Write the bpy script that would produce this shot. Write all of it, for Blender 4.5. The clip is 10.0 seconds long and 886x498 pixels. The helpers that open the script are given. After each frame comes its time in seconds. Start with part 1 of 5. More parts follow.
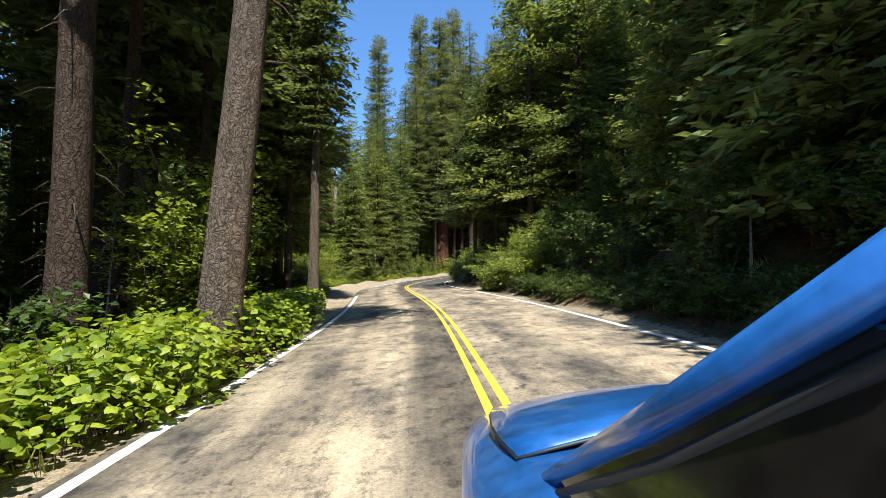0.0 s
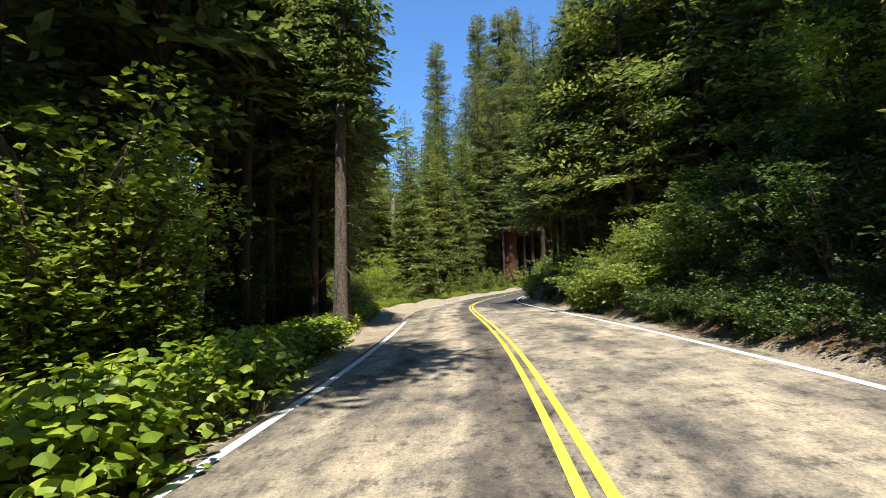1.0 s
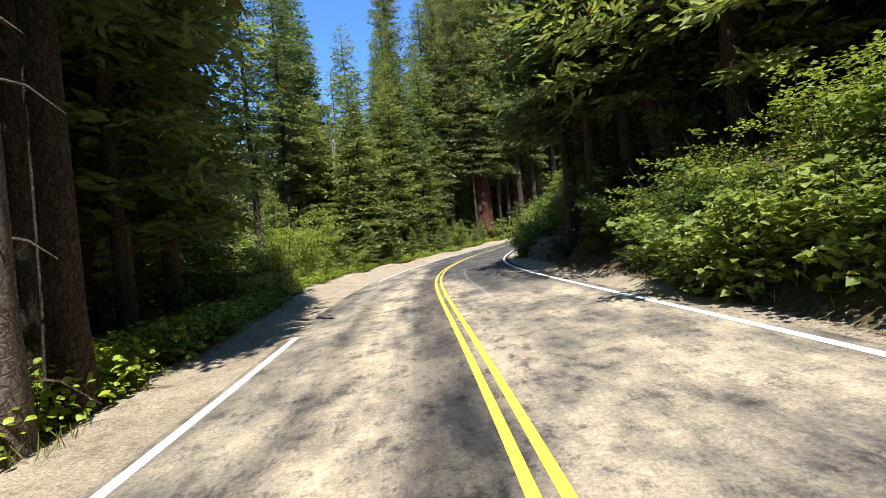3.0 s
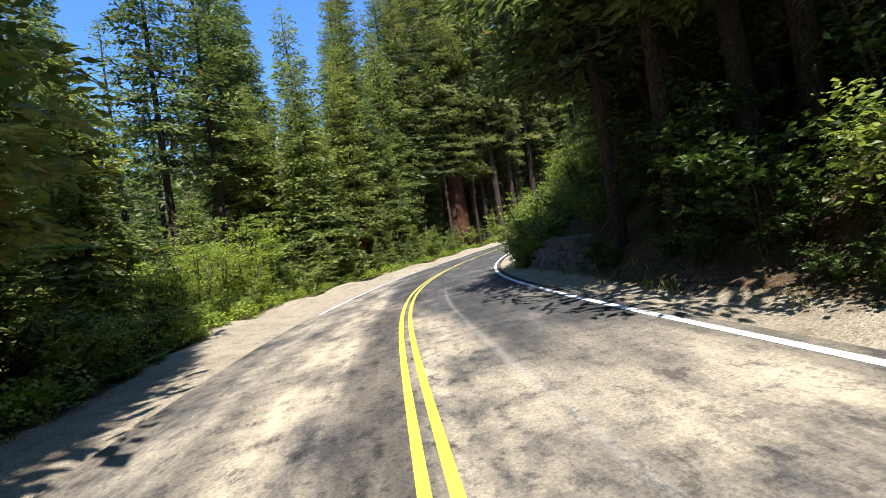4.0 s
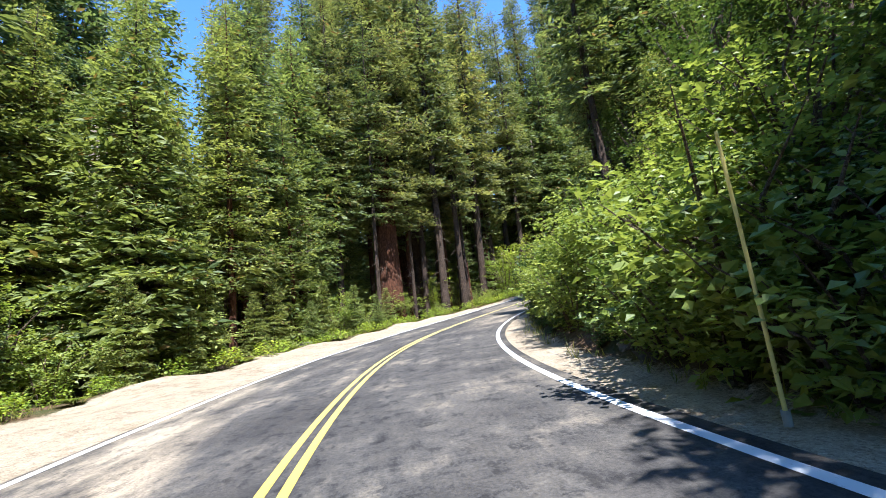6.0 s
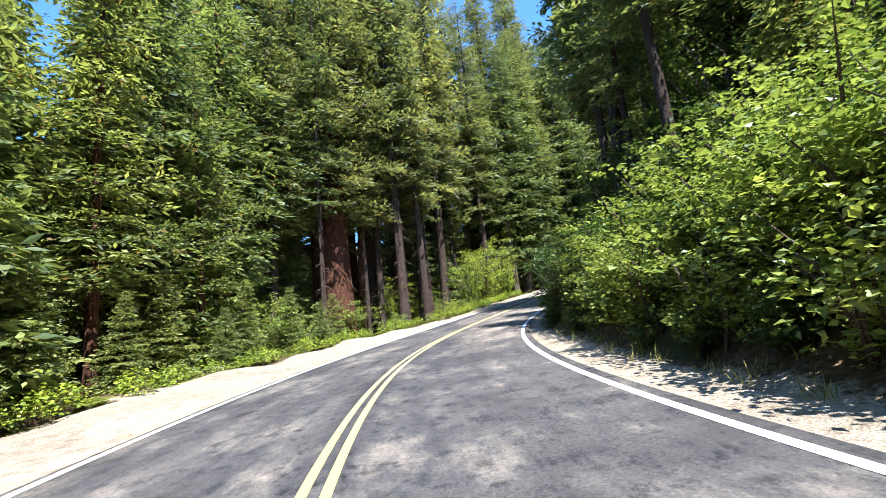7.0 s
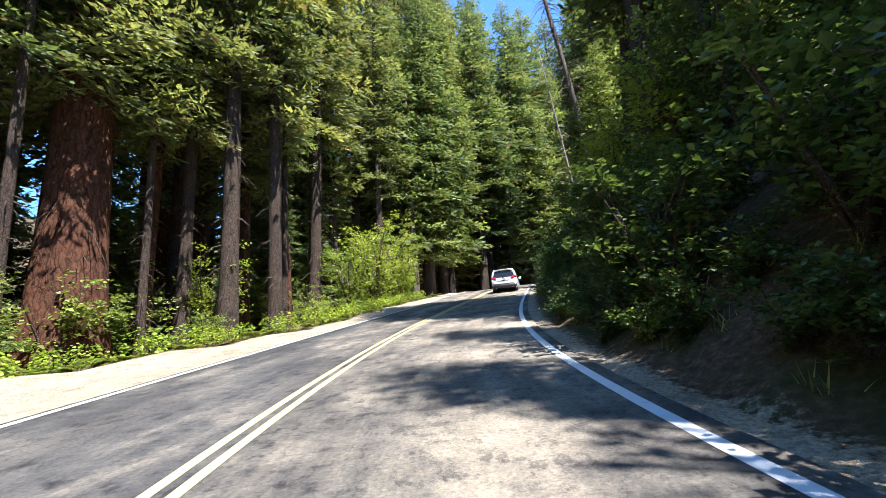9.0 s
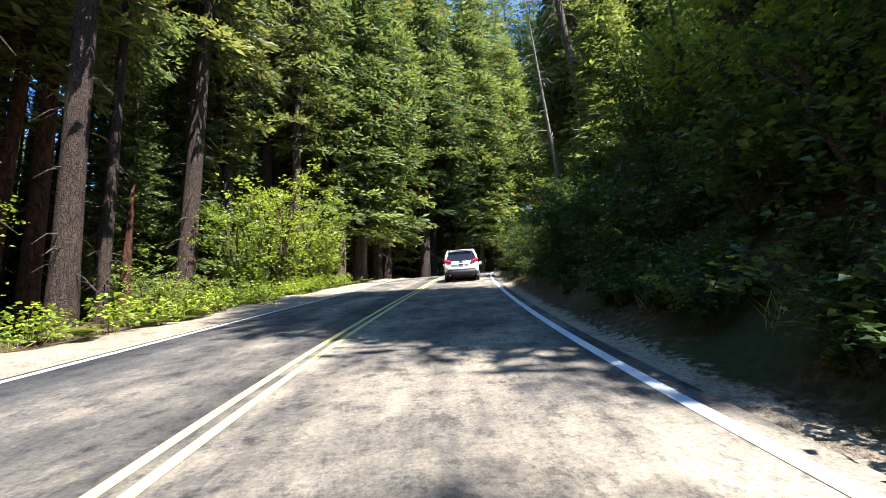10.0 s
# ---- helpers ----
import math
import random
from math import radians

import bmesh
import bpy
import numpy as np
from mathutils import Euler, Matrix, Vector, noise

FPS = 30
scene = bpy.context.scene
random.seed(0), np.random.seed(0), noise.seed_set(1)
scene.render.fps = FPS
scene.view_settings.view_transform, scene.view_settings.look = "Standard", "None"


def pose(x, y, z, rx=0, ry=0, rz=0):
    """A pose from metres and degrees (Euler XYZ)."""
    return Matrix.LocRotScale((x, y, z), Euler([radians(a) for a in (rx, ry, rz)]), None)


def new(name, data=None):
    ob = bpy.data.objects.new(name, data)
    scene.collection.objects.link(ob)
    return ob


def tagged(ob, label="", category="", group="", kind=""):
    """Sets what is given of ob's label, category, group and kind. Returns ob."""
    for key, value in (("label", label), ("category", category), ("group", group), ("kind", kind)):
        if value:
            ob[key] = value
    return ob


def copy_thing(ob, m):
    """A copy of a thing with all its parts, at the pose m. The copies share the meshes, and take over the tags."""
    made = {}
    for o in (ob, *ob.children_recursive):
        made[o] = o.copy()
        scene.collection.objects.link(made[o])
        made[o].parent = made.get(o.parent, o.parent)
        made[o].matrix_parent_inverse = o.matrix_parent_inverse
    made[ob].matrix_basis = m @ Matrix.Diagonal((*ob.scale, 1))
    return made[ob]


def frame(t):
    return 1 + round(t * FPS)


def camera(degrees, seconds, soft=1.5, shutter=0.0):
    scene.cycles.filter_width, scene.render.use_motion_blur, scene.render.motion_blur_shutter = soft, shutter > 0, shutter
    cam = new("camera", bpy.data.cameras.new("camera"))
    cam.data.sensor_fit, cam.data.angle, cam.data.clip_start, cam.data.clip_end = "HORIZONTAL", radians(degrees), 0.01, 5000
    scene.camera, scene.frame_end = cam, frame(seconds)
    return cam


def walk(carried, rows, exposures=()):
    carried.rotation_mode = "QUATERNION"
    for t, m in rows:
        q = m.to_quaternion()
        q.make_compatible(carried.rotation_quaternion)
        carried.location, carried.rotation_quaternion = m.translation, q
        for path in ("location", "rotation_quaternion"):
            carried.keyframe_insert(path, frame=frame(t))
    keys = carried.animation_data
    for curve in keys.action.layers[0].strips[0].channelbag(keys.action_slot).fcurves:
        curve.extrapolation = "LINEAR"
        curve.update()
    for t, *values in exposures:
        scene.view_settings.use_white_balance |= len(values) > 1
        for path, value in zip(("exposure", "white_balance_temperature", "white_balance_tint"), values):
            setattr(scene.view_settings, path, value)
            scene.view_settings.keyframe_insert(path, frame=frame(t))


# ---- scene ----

# ---- camera and its walk ----
cam = camera(88.74, 10.0, soft=0.52)
# seconds, x, y, z, yaw, pitch, roll
PATH = [
    (0, -0.00, -2.10, -0.235, 0.14, 4.11, -0.20),
    (0.5, -0.09, 1.17, -0.051, 6.66, 7.34, -2.07),
    (1, -0.24, 4.57, -0.045, 8.64, 6.16, -1.67),
    (1.5, -0.43, 7.69, 0.113, 9.42, 3.06, -3.21),
    (2, -0.65, 10.51, 0.216, 9.49, -1.53, -4.84),
    (2.5, -0.87, 13.11, 0.320, 7.48, -0.64, -4.61),
    (4, -1.61, 23.43, 0.520, 1.49, 1.25, -8.85),
    (4.5, -1.88, 27.04, 0.497, -0.27, 1.56, -8.38),
    (5, -2.11, 30.43, 0.567, -7.88, 4.02, -5.06),
    (5.5, -2.41, 34.68, 0.595, -8.60, 8.01, -4.96),
    (7, -2.46, 46.72, 0.832, -16.80, 10.74, -6.09),
    (7.5, -1.86, 50.36, 0.991, -21.81, 11.96, -5.14),
    (8, -0.87, 54.06, 1.137, -25.18, 10.62, -7.71),
    (8.5, 0.83, 58.01, 1.330, -29.81, 10.40, -4.45),
    (9, 2.94, 62.15, 1.621, -31.33, 10.47, -3.17),
    (9.5, 5.47, 66.46, 2.065, -33.88, 8.38, -3.54),
    (10, 7.78, 70.21, 2.443, -39.59, 8.49, -1.09),
]
walk(cam, [(t, pose(x, y, z, 90 + p, 0, w) @ pose(0, 0, 0, 0, 0, r)) for t, x, y, z, w, p, r in PATH],
     exposures=[(0, 0.88, 6500, 9), (2, 0.95, 6250, 10), (4.5, 1.1, 5950, 12), (5.5, 1.4, 5800, 13), (7, 1.7, 5650, 15), (10, 1.7, 5850, 13)])

# ---- sky and sun ----
SUN_TURN, SUN_HIGH = 11.0, 63.0     # the way the light travels, left of +y; its height
world = bpy.data.worlds.new("sky")
scene.world = world
world.use_nodes = True
wn = world.node_tree
sky = wn.nodes.new("ShaderNodeTexSky")
sky.sky_type, sky.sun_disc = "NISHITA", False
sky.sun_elevation, sky.sun_rotation = radians(SUN_HIGH), radians(180 - SUN_TURN)
sky.altitude, sky.dust_density, sky.air_density, sky.ozone_density = 1500, 0.0, 1.0, 1.6
air = wn.nodes.new("ShaderNodeMix")
air.data_type, air.blend_type = "RGBA", "MULTIPLY"
air.inputs[0].default_value, air.inputs[7].default_value = 1.0, (0.62, 0.90, 1.12, 1)
wn.links.new(sky.outputs[0], air.inputs[6])
wn.links.new(air.outputs[2], wn.nodes["Background"].inputs[0])
wn.nodes["Background"].inputs[1].default_value = 0.15
sun_data = bpy.data.lights.new("sun", "SUN")
sun_data.energy, sun_data.angle, sun_data.color = 5.0, radians(0.55), (1.0, 0.965, 0.90)
sun = new("sun", sun_data)
sun.matrix_world = pose(0, 0, 60, 90 - SUN_HIGH, 0, SUN_TURN)


# ---- materials ----
def mat(name, rough=0.8, metal=0.0, spec=0.3):
    m = bpy.data.materials.new(name)
    m.use_nodes = True
    b = m.node_tree.nodes["Principled BSDF"]
    b.inputs["Roughness"].default_value, b.inputs["Metallic"].default_value = rough, metal
    b.inputs["Specular IOR Level"].default_value = spec
    return m, m.node_tree, b


def node(t, kind, **inputs):
    n = t.nodes.new(kind)
    for k, v in inputs.items():
        n.inputs[k.replace("_", " ")].default_value = v
    return n


def noise_tex(t, vector, scale, detail=4.0, rough=0.55):
    n = node(t, "ShaderNodeTexNoise", Scale=scale, Detail=detail, Roughness=rough)
    if vector is not None:
        t.links.new(vector, n.inputs["Vector"])
    return n.outputs["Fac"]


def ramp(t, fac, *stops):
    r = t.nodes.new("ShaderNodeValToRGB")
    while len(r.color_ramp.elements) < len(stops):
        r.color_ramp.elements.new(0.5)
    for e, (p, c) in zip(r.color_ramp.elements, stops):
        e.position, e.color = p, (*c, 1) if len(c) == 3 else c
    t.links.new(fac, r.inputs[0])
    return r.outputs[0]


def mix(t, fac, a, b, blend="MIX"):
    n = t.nodes.new("ShaderNodeMix")
    n.data_type, n.blend_type = "RGBA", blend
    for sock, v in ((n.inputs[0], fac), (n.inputs[6], a), (n.inputs[7], b)):
        if isinstance(v, (int, float)):
            sock.default_value = v
        elif isinstance(v, tuple):
            sock.default_value = (*v, 1)
        else:
            t.links.new(v, sock)
    return n.outputs[2]


def math_node(t, op, a, b=0.0):
    n = t.nodes.new("ShaderNodeMath")
    n.operation = op
    for sock, v in ((n.inputs[0], a), (n.inputs[1], b)):
        if isinstance(v, (int, float)):
            sock.default_value = v
        else:
            t.links.new(v, sock)
    return n.outputs[0]


def scaled(t, vector, sx, sy, sz):
    n = t.nodes.new("ShaderNodeMapping")
    n.inputs["Scale"].default_value = (sx, sy, sz)
    t.links.new(vector, n.inputs["Vector"])
    return n.outputs[0]


def bump(t, b, height, strength, distance=0.02):
    n = node(t, "ShaderNodeBump", Strength=strength, Distance=distance)
    t.links.new(height, n.inputs["Height"])
    t.links.new(n.outputs[0], b.inputs["Normal"])


def coord(t, kind="Object"):
    return t.nodes.new("ShaderNodeTexCoord").outputs[kind]


def make_asphalt():
    m, t, b = mat("worn_asphalt", 0.85, 0, 0.25)
    uv = coord(t, "UV")
    sep = t.nodes.new("ShaderNodeSeparateXYZ")
    t.links.new(uv, sep.inputs[0])
    patches = noise_tex(t, scaled(t, uv, 0.8, 0.42, 1), 1.0, 6, 0.68)
    blots = noise_tex(t, scaled(t, uv, 3.4, 2.0, 1), 1.0, 6, 0.72)
    streaks = noise_tex(t, scaled(t, uv, 1.7, 0.10, 1), 1.0, 5, 0.66)
    grain = noise_tex(t, uv, 60, 3, 0.7)
    stones = noise_tex(t, uv, 24, 5, 0.9)
    old = ramp(t, patches, (0.36, (0.080, 0.075, 0.069)), (0.46, (0.207, 0.180, 0.141)), (0.58, (0.360, 0.308, 0.228)))
    newer = ramp(t, patches, (0.38, (0.048, 0.046, 0.045)), (0.54, (0.074, 0.071, 0.067)), (0.66, (0.168, 0.150, 0.124)))
    # the older, bleached surface gives way to a darker one down the road
    along_road = math_node(t, "ADD", sep.outputs["Y"], math_node(t, "MULTIPLY", blots, 4.0))
    along_road = math_node(t, "ADD", along_road, math_node(t, "MINIMUM", math_node(t, "MULTIPLY", sep.outputs["X"], 5.0), 8.0))
    turn = ramp(t, math_node(t, "MULTIPLY", math_node(t, "SUBTRACT", along_road, 37.0), 0.1), (0.0, (0, 0, 0)), (0.35, (1, 1, 1)))
    # a dark band of tar to the left of the centre lines, and pale tracks worn by wheels
    side = math_node(t, "ADD", sep.outputs["X"], math_node(t, "MULTIPLY", math_node(t, "SUBTRACT", blots, 0.5), 0.3))
    lanes = ramp(t, math_node(t, "ADD", math_node(t, "MULTIPLY", side, 0.125), 0.5), (0.0, (1.0, 1.0, 1.0)), (0.16, (0.95, 0.95, 0.95)), (0.23, (0.62, 0.62, 0.63)), (0.30, (1.2, 1.17, 1.12)), (0.375, (1.1, 1.08, 1.05)), (0.395, (0.55, 0.55, 0.57)), (0.415, (0.36, 0.36, 0.38)), (0.475, (0.34, 0.34, 0.36)), (0.49, (0.6, 0.6, 0.6)), (0.53, (1.1, 1.08, 1.05)), (0.66, (0.8, 0.8, 0.8)), (0.76, (1.15, 1.12, 1.08)), (1.0, (1.0, 1.0, 1.0)))
    old = mix(t, 0.9, old, lanes, "MULTIPLY")
    tracks = ramp(t, math_node(t, "ADD", math_node(t, "MULTIPLY", side, 0.125), 0.5), (0.10, (1, 1, 1)), (0.20, (1.05, 1.04, 1.02)), (0.245, (1.75, 1.66, 1.52)), (0.30, (1.15, 1.13, 1.1)), (0.40, (1.0, 1.0, 1.0)), (0.43, (1.3, 1.26, 1.2)), (0.47, (0.85, 0.85, 0.86)), (0.53, (0.85, 0.85, 0.86)), (0.60, (1.0, 1.0, 1.0)), (0.75, (1.15, 1.13, 1.1)), (1.0, (1, 1, 1)))
    newer = mix(t, 0.85, newer, tracks, "MULTIPLY")
    col = mix(t, turn, old, newer)
    late = ramp(t, math_node(t, "MULTIPLY", math_node(t, "SUBTRACT", along_road, 68.0), 0.08), (0.0, (0, 0, 0)), (1.0, (1, 1, 1)))
    col = mix(t, math_node(t, "MULTIPLY", late, 0.6), col, old)
    # a pale, crumbled seam in the right lane
    seam = math_node(t, "ABSOLUTE", math_node(t, "SUBTRACT", math_node(t, "ADD", sep.outputs["X"], math_node(t, "MULTIPLY", blots, 0.16)), 1.25))
    seam = ramp(t, math_node(t, "ADD", seam, math_node(t, "MULTIPLY", math_node(t, "ADD", stones, math_node(t, "MULTIPLY", patches, 0.6)), 0.25)), (0.20, (1, 1, 1)), (0.28, (0, 0, 0)))
    reach = ramp(t, math_node(t, "MULTIPLY", math_node(t, "SUBTRACT", sep.outputs["Y"], 22.0), 0.05), (0.0, (0, 0, 0)), (0.2, (1, 1, 1)), (0.75, (1, 1, 1)), (1.0, (0, 0, 0)))
    col = mix(t, math_node(t, "MULTIPLY", math_node(t, "MULTIPLY", seam, reach), math_node(t, "MULTIPLY", streaks, 0.9)), col, (0.30, 0.28, 0.25))
    wear = ramp(t, streaks, (0.40, (0.70, 0.70, 0.71)), (0.60, (1.22, 1.2, 1.15)))
    col = mix(t, 0.6, col, wear, "MULTIPLY")
    stain = ramp(t, blots, (0.38, (0.42, 0.42, 0.44)), (0.44, (0.92, 0.92, 0.93)), (0.66, (1.25, 1.22, 1.16)))
    col = mix(t, 0.85, col, stain, "MULTIPLY")
    chips = noise_tex(t, scaled(t, uv, 6.5, 4.0, 1), 1.0, 6, 0.78)
    col = mix(t, 0.8, col, ramp(t, chips, (0.40, (0.50, 0.50, 0.52)), (0.45, (0.95, 0.94, 0.93)), (0.60, (1.05, 1.03, 1.0)), (0.66, (1.3, 1.26, 1.2))), "MULTIPLY")
    spots = ramp(t, stones, (0.34, (0.45, 0.45, 0.45)), (0.66, (1.55, 1.52, 1.46)))
    col = mix(t, 0.85, col, spots, "MULTIPLY")
    t.links.new(col, b.inputs["Base Color"])
    bump(t, b, math_node(t, "ADD", grain, stones), 0.55, 0.012)
    return m


def make_paint(name, colour, worn, glare_colour=None):
    m, t, b = mat(name, 0.6, 0, 0.3)
    uv = coord(t, "UV")
    chips = noise_tex(t, uv, 9, 5, 0.7)
    if glare_colour:                                # paler farther down the road: overexposed sunlight put into the paint colour
        sep = t.nodes.new("ShaderNodeSeparateXYZ")
        t.links.new(uv, sep.inputs[0])
        far = ramp(t, math_node(t, "MULTIPLY", math_node(t, "SUBTRACT", sep.outputs["Y"], 38.0), 0.04), (0.0, (0, 0, 0)), (1.0, (1, 1, 1)))
        colour = mix(t, far, colour, glare_colour)
    col = mix(t, ramp(t, chips, (0.60, (0, 0, 0)), (0.72, (1, 1, 1))), colour, worn)
    col = mix(t, 0.5, col, ramp(t, noise_tex(t, uv, 1.3), (0.3, (0.85, 0.85, 0.85)), (0.7, (1.1, 1.1, 1.1))), "MULTIPLY")
    t.links.new(col, b.inputs["Base Color"])
    bump(t, b, chips, 0.3, 0.004)
    return m


def make_ground():
    m, t, b = mat("forest_floor", 0.95, 0, 0.1)
    ob = coord(t)
    uv = coord(t, "UV")                      # x: how far beyond the pavement's edge is bare gravel, 1 on gravel
    sep = t.nodes.new("ShaderNodeSeparateXYZ")
    t.links.new(uv, sep.inputs[0])
    big, small = noise_tex(t, ob, 0.6, 5, 0.6), noise_tex(t, ob, 9, 5, 0.7)
    litter = ramp(t, small, (0.3, (0.045, 0.028, 0.016)), (0.52, (0.12, 0.075, 0.042)), (0.72, (0.24, 0.16, 0.095)))
    litter = mix(t, ramp(t, big, (0.45, (0, 0, 0)), (0.62, (0.8, 0.8, 0.8))), litter, (0.045, 0.06, 0.018))
    gravel = ramp(t, noise_tex(t, ob, 26, 4, 0.8), (0.3, (0.235, 0.19, 0.135)), (0.5, (0.37, 0.31, 0.225)), (0.7, (0.47, 0.41, 0.31)))
    pebbles = t.nodes.new("ShaderNodeTexVoronoi")
    pebbles.inputs["Scale"].default_value = 38.0
    t.links.new(ob, pebbles.inputs["Vector"])
    gravel = mix(t, 0.55, gravel, ramp(t, pebbles.outputs["Color"], (0.1, (0.45, 0.43, 0.40)), (0.45, (0.95, 0.94, 0.92)), (0.9, (1.3, 1.28, 1.24))), "MULTIPLY")
    gravel = mix(t, 0.7, gravel, ramp(t, noise_tex(t, ob, 2.6, 6, 0.7), (0.36, (0.55, 0.50, 0.44)), (0.48, (0.95, 0.93, 0.9)), (0.66, (1.12, 1.1, 1.07))), "MULTIPLY")
    gravel = mix(t, 0.6, gravel, ramp(t, big, (0.35, (0.75, 0.72, 0.68)), (0.65, (1.15, 1.13, 1.1))), "MULTIPLY")
    edge = math_node(t, "ADD", sep.outputs["X"], math_node(t, "MULTIPLY", math_node(t, "SUBTRACT", small, 0.5), 0.9))
    t.links.new(mix(t, ramp(t, edge, (0.42, (0, 0, 0)), (0.58, (1, 1, 1))), litter, gravel), b.inputs["Base Color"])
    bump(t, b, math_node(t, "ADD", small, noise_tex(t, ob, 40, 3)), 0.8, 0.05)
    return m


def make_leaf(name, dark, light, through_light=0.35, rough=0.55, dry=None, toned=True):
    """Leaves that differ one by one, spray by spray (tone) and plant by plant."""
    m, t, b = mat(name, rough, 0, 0.35)
    isl = t.nodes.new("ShaderNodeNewGeometry").outputs["Random Per Island"]
    info = t.nodes.new("ShaderNodeObjectInfo").outputs["Random"]
    fac = isl
    if toned:
        at = t.nodes.new("ShaderNodeAttribute")
        at.attribute_name = "tone"
        fac = math_node(t, "ADD", math_node(t, "MULTIPLY", isl, 0.5), math_node(t, "MULTIPLY", at.outputs["Fac"], 0.5))
    col = ramp(t, fac, (0.12, dark), (0.55, tuple((a + c) / 2 for a, c in zip(dark, light))), (0.9, light))
    if dry:
        col = mix(t, ramp(t, isl, (0.035, (0.8, 0.8, 0.8)), (0.04, (0, 0, 0))), col, dry)
    col = mix(t, 0.55, col, ramp(t, info, (0.0, (0.70, 0.80, 0.78)), (1.0, (1.28, 1.15, 0.90))), "MULTIPLY")
    t.links.new(col, b.inputs["Base Color"])
    tr = t.nodes.new("ShaderNodeBsdfTranslucent")
    t.links.new(mix(t, 1.0, col, (1.3, 1.24, 0.7), "MULTIPLY"), tr.inputs[0])
    ms = t.nodes.new("ShaderNodeMixShader")
    ms.inputs[0].default_value = through_light
    t.links.new(b.outputs[0], ms.inputs[1])
    t.links.new(tr.outputs[0], ms.inputs[2])
    t.links.new(ms.outputs[0], t.nodes["Material Output"].inputs[0])
    return m


def make_bark(name, dark, light, furrow=7.0):
    """Bark in uneven upright plates with dark furrows between them."""
    m, t, b = mat(name, 0.92, 0, 0.12)
    ob = coord(t)
    warp = t.nodes.new("ShaderNodeTexNoise")
    warp.inputs["Scale"].default_value = furrow * 0.7
    t.links.new(ob, warp.inputs["Vector"])
    v = mix(t, 0.22, scaled(t, ob, 1.0, 1.0, 0.30), warp.outputs["Color"])
    edge = t.nodes.new("ShaderNodeTexVoronoi")
    edge.feature = "DISTANCE_TO_EDGE"
    edge.inputs["Scale"].default_value = furrow * 1.9
    t.links.new(v, edge.inputs["Vector"])
    plates = ramp(t, edge.outputs["Distance"], (0.0, (0, 0, 0)), (0.05, (0.35, 0.35, 0.35)), (0.24, (1, 1, 1)))
    fine_ = noise_tex(t, scaled(t, ob, 1.0, 1.0, 0.35), 38, 5, 0.75)
    ridges = noise_tex(t, scaled(t, ob, furrow * 1.5, furrow * 1.5, furrow * 0.32), 1.0, 6, 0.7)
    f = math_node(t, "ADD", math_node(t, "MULTIPLY", plates, 0.26), math_node(t, "ADD", math_node(t, "MULTIPLY", fine_, 0.38), math_node(t, "MULTIPLY", ridges, 0.50)))
    col = ramp(t, f, (0.36, dark), (0.58, tuple(0.4 * a + 0.6 * c for a, c in zip(dark, light))), (0.80, light))
    col = mix(t, 0.5, col, ramp(t, noise_tex(t, ob, 1.1, 5, 0.65), (0.34, (0.62, 0.66, 0.64)), (0.66, (1.22, 1.16, 1.08))), "MULTIPLY")
    t.links.new(col, b.inputs["Base Color"])
    bump(t, b, f, 1.0, 0.07)
    return m


def make_rock():
    m, t, b = mat("granite", 0.9, 0, 0.2)
    ob = coord(t)
    n1, n2 = noise_tex(t, ob, 1.6, 6, 0.65), noise_tex(t, ob, 22, 4, 0.7)
    col = ramp(t, n1, (0.3, (0.060, 0.052, 0.042)), (0.52, (0.145, 0.128, 0.105)), (0.72, (0.25, 0.225, 0.19)))
    col = mix(t, 0.6, col, ramp(t, n2, (0.3, (0.7, 0.7, 0.7)), (0.7, (1.2, 1.2, 1.2))), "MULTIPLY")
    t.links.new(col, b.inputs["Base Color"])
    bump(t, b, math_node(t, "ADD", n1, math_node(t, "MULTIPLY", n2, 0.4)), 0.8, 0.05)
    return m


def make_plain(name, colour, rough=0.5, metal=0.0, spec=0.5, coat=0.0, grit=0.12):
    m, t, b = mat(name, rough, metal, spec)
    n = noise_tex(t, coord(t), 14, 4, 0.6)
    col = mix(t, 1.0, colour, ramp(t, n, (0.3, (1 - grit,) * 3), (0.7, (1 + grit,) * 3)), "MULTIPLY")
    t.links.new(col, b.inputs["Base Color"])
    r = math_node(t, "ADD", math_node(t, "MULTIPLY", n, 0.12), max(rough - 0.06, 0.0))
    t.links.new(r, b.inputs["Roughness"])
    b.inputs["Coat Weight"].default_value, b.inputs["Coat Roughness"].default_value = coat, 0.04
    return m


ASPHALT = make_asphalt()
# the last yellow is the paler one that imitates sun glare farther on
YELLOW = make_paint("yellow_paint", (0.70, 0.51, 0.055), (0.28, 0.24, 0.15), (0.60, 0.50, 0.19))
WHITE = make_paint("white_paint", (0.66, 0.65, 0.62), (0.32, 0.29, 0.25))
GROUND = make_ground()
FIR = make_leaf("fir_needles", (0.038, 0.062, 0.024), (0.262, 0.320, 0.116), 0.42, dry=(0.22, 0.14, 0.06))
# pale young needles, brightened further so sunlight is part of their colour
FIR_PALE = make_leaf("sunlit_pale_needles", (0.066, 0.102, 0.030), (0.338, 0.392, 0.128), 0.44, dry=(0.22, 0.14, 0.06))
SEQUOIA_LEAF = make_leaf("sequoia_needles", (0.060, 0.080, 0.032), (0.318, 0.340, 0.124), 0.42, dry=(0.24, 0.15, 0.07))
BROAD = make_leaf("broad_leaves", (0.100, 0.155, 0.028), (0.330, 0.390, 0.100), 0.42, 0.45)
# darker copy of the broad leaves: the bank's shade put into the colour
BROAD_SHADED = make_leaf("shade_toned_leaves", (0.035, 0.070, 0.016), (0.135, 0.190, 0.050), 0.35, 0.45)
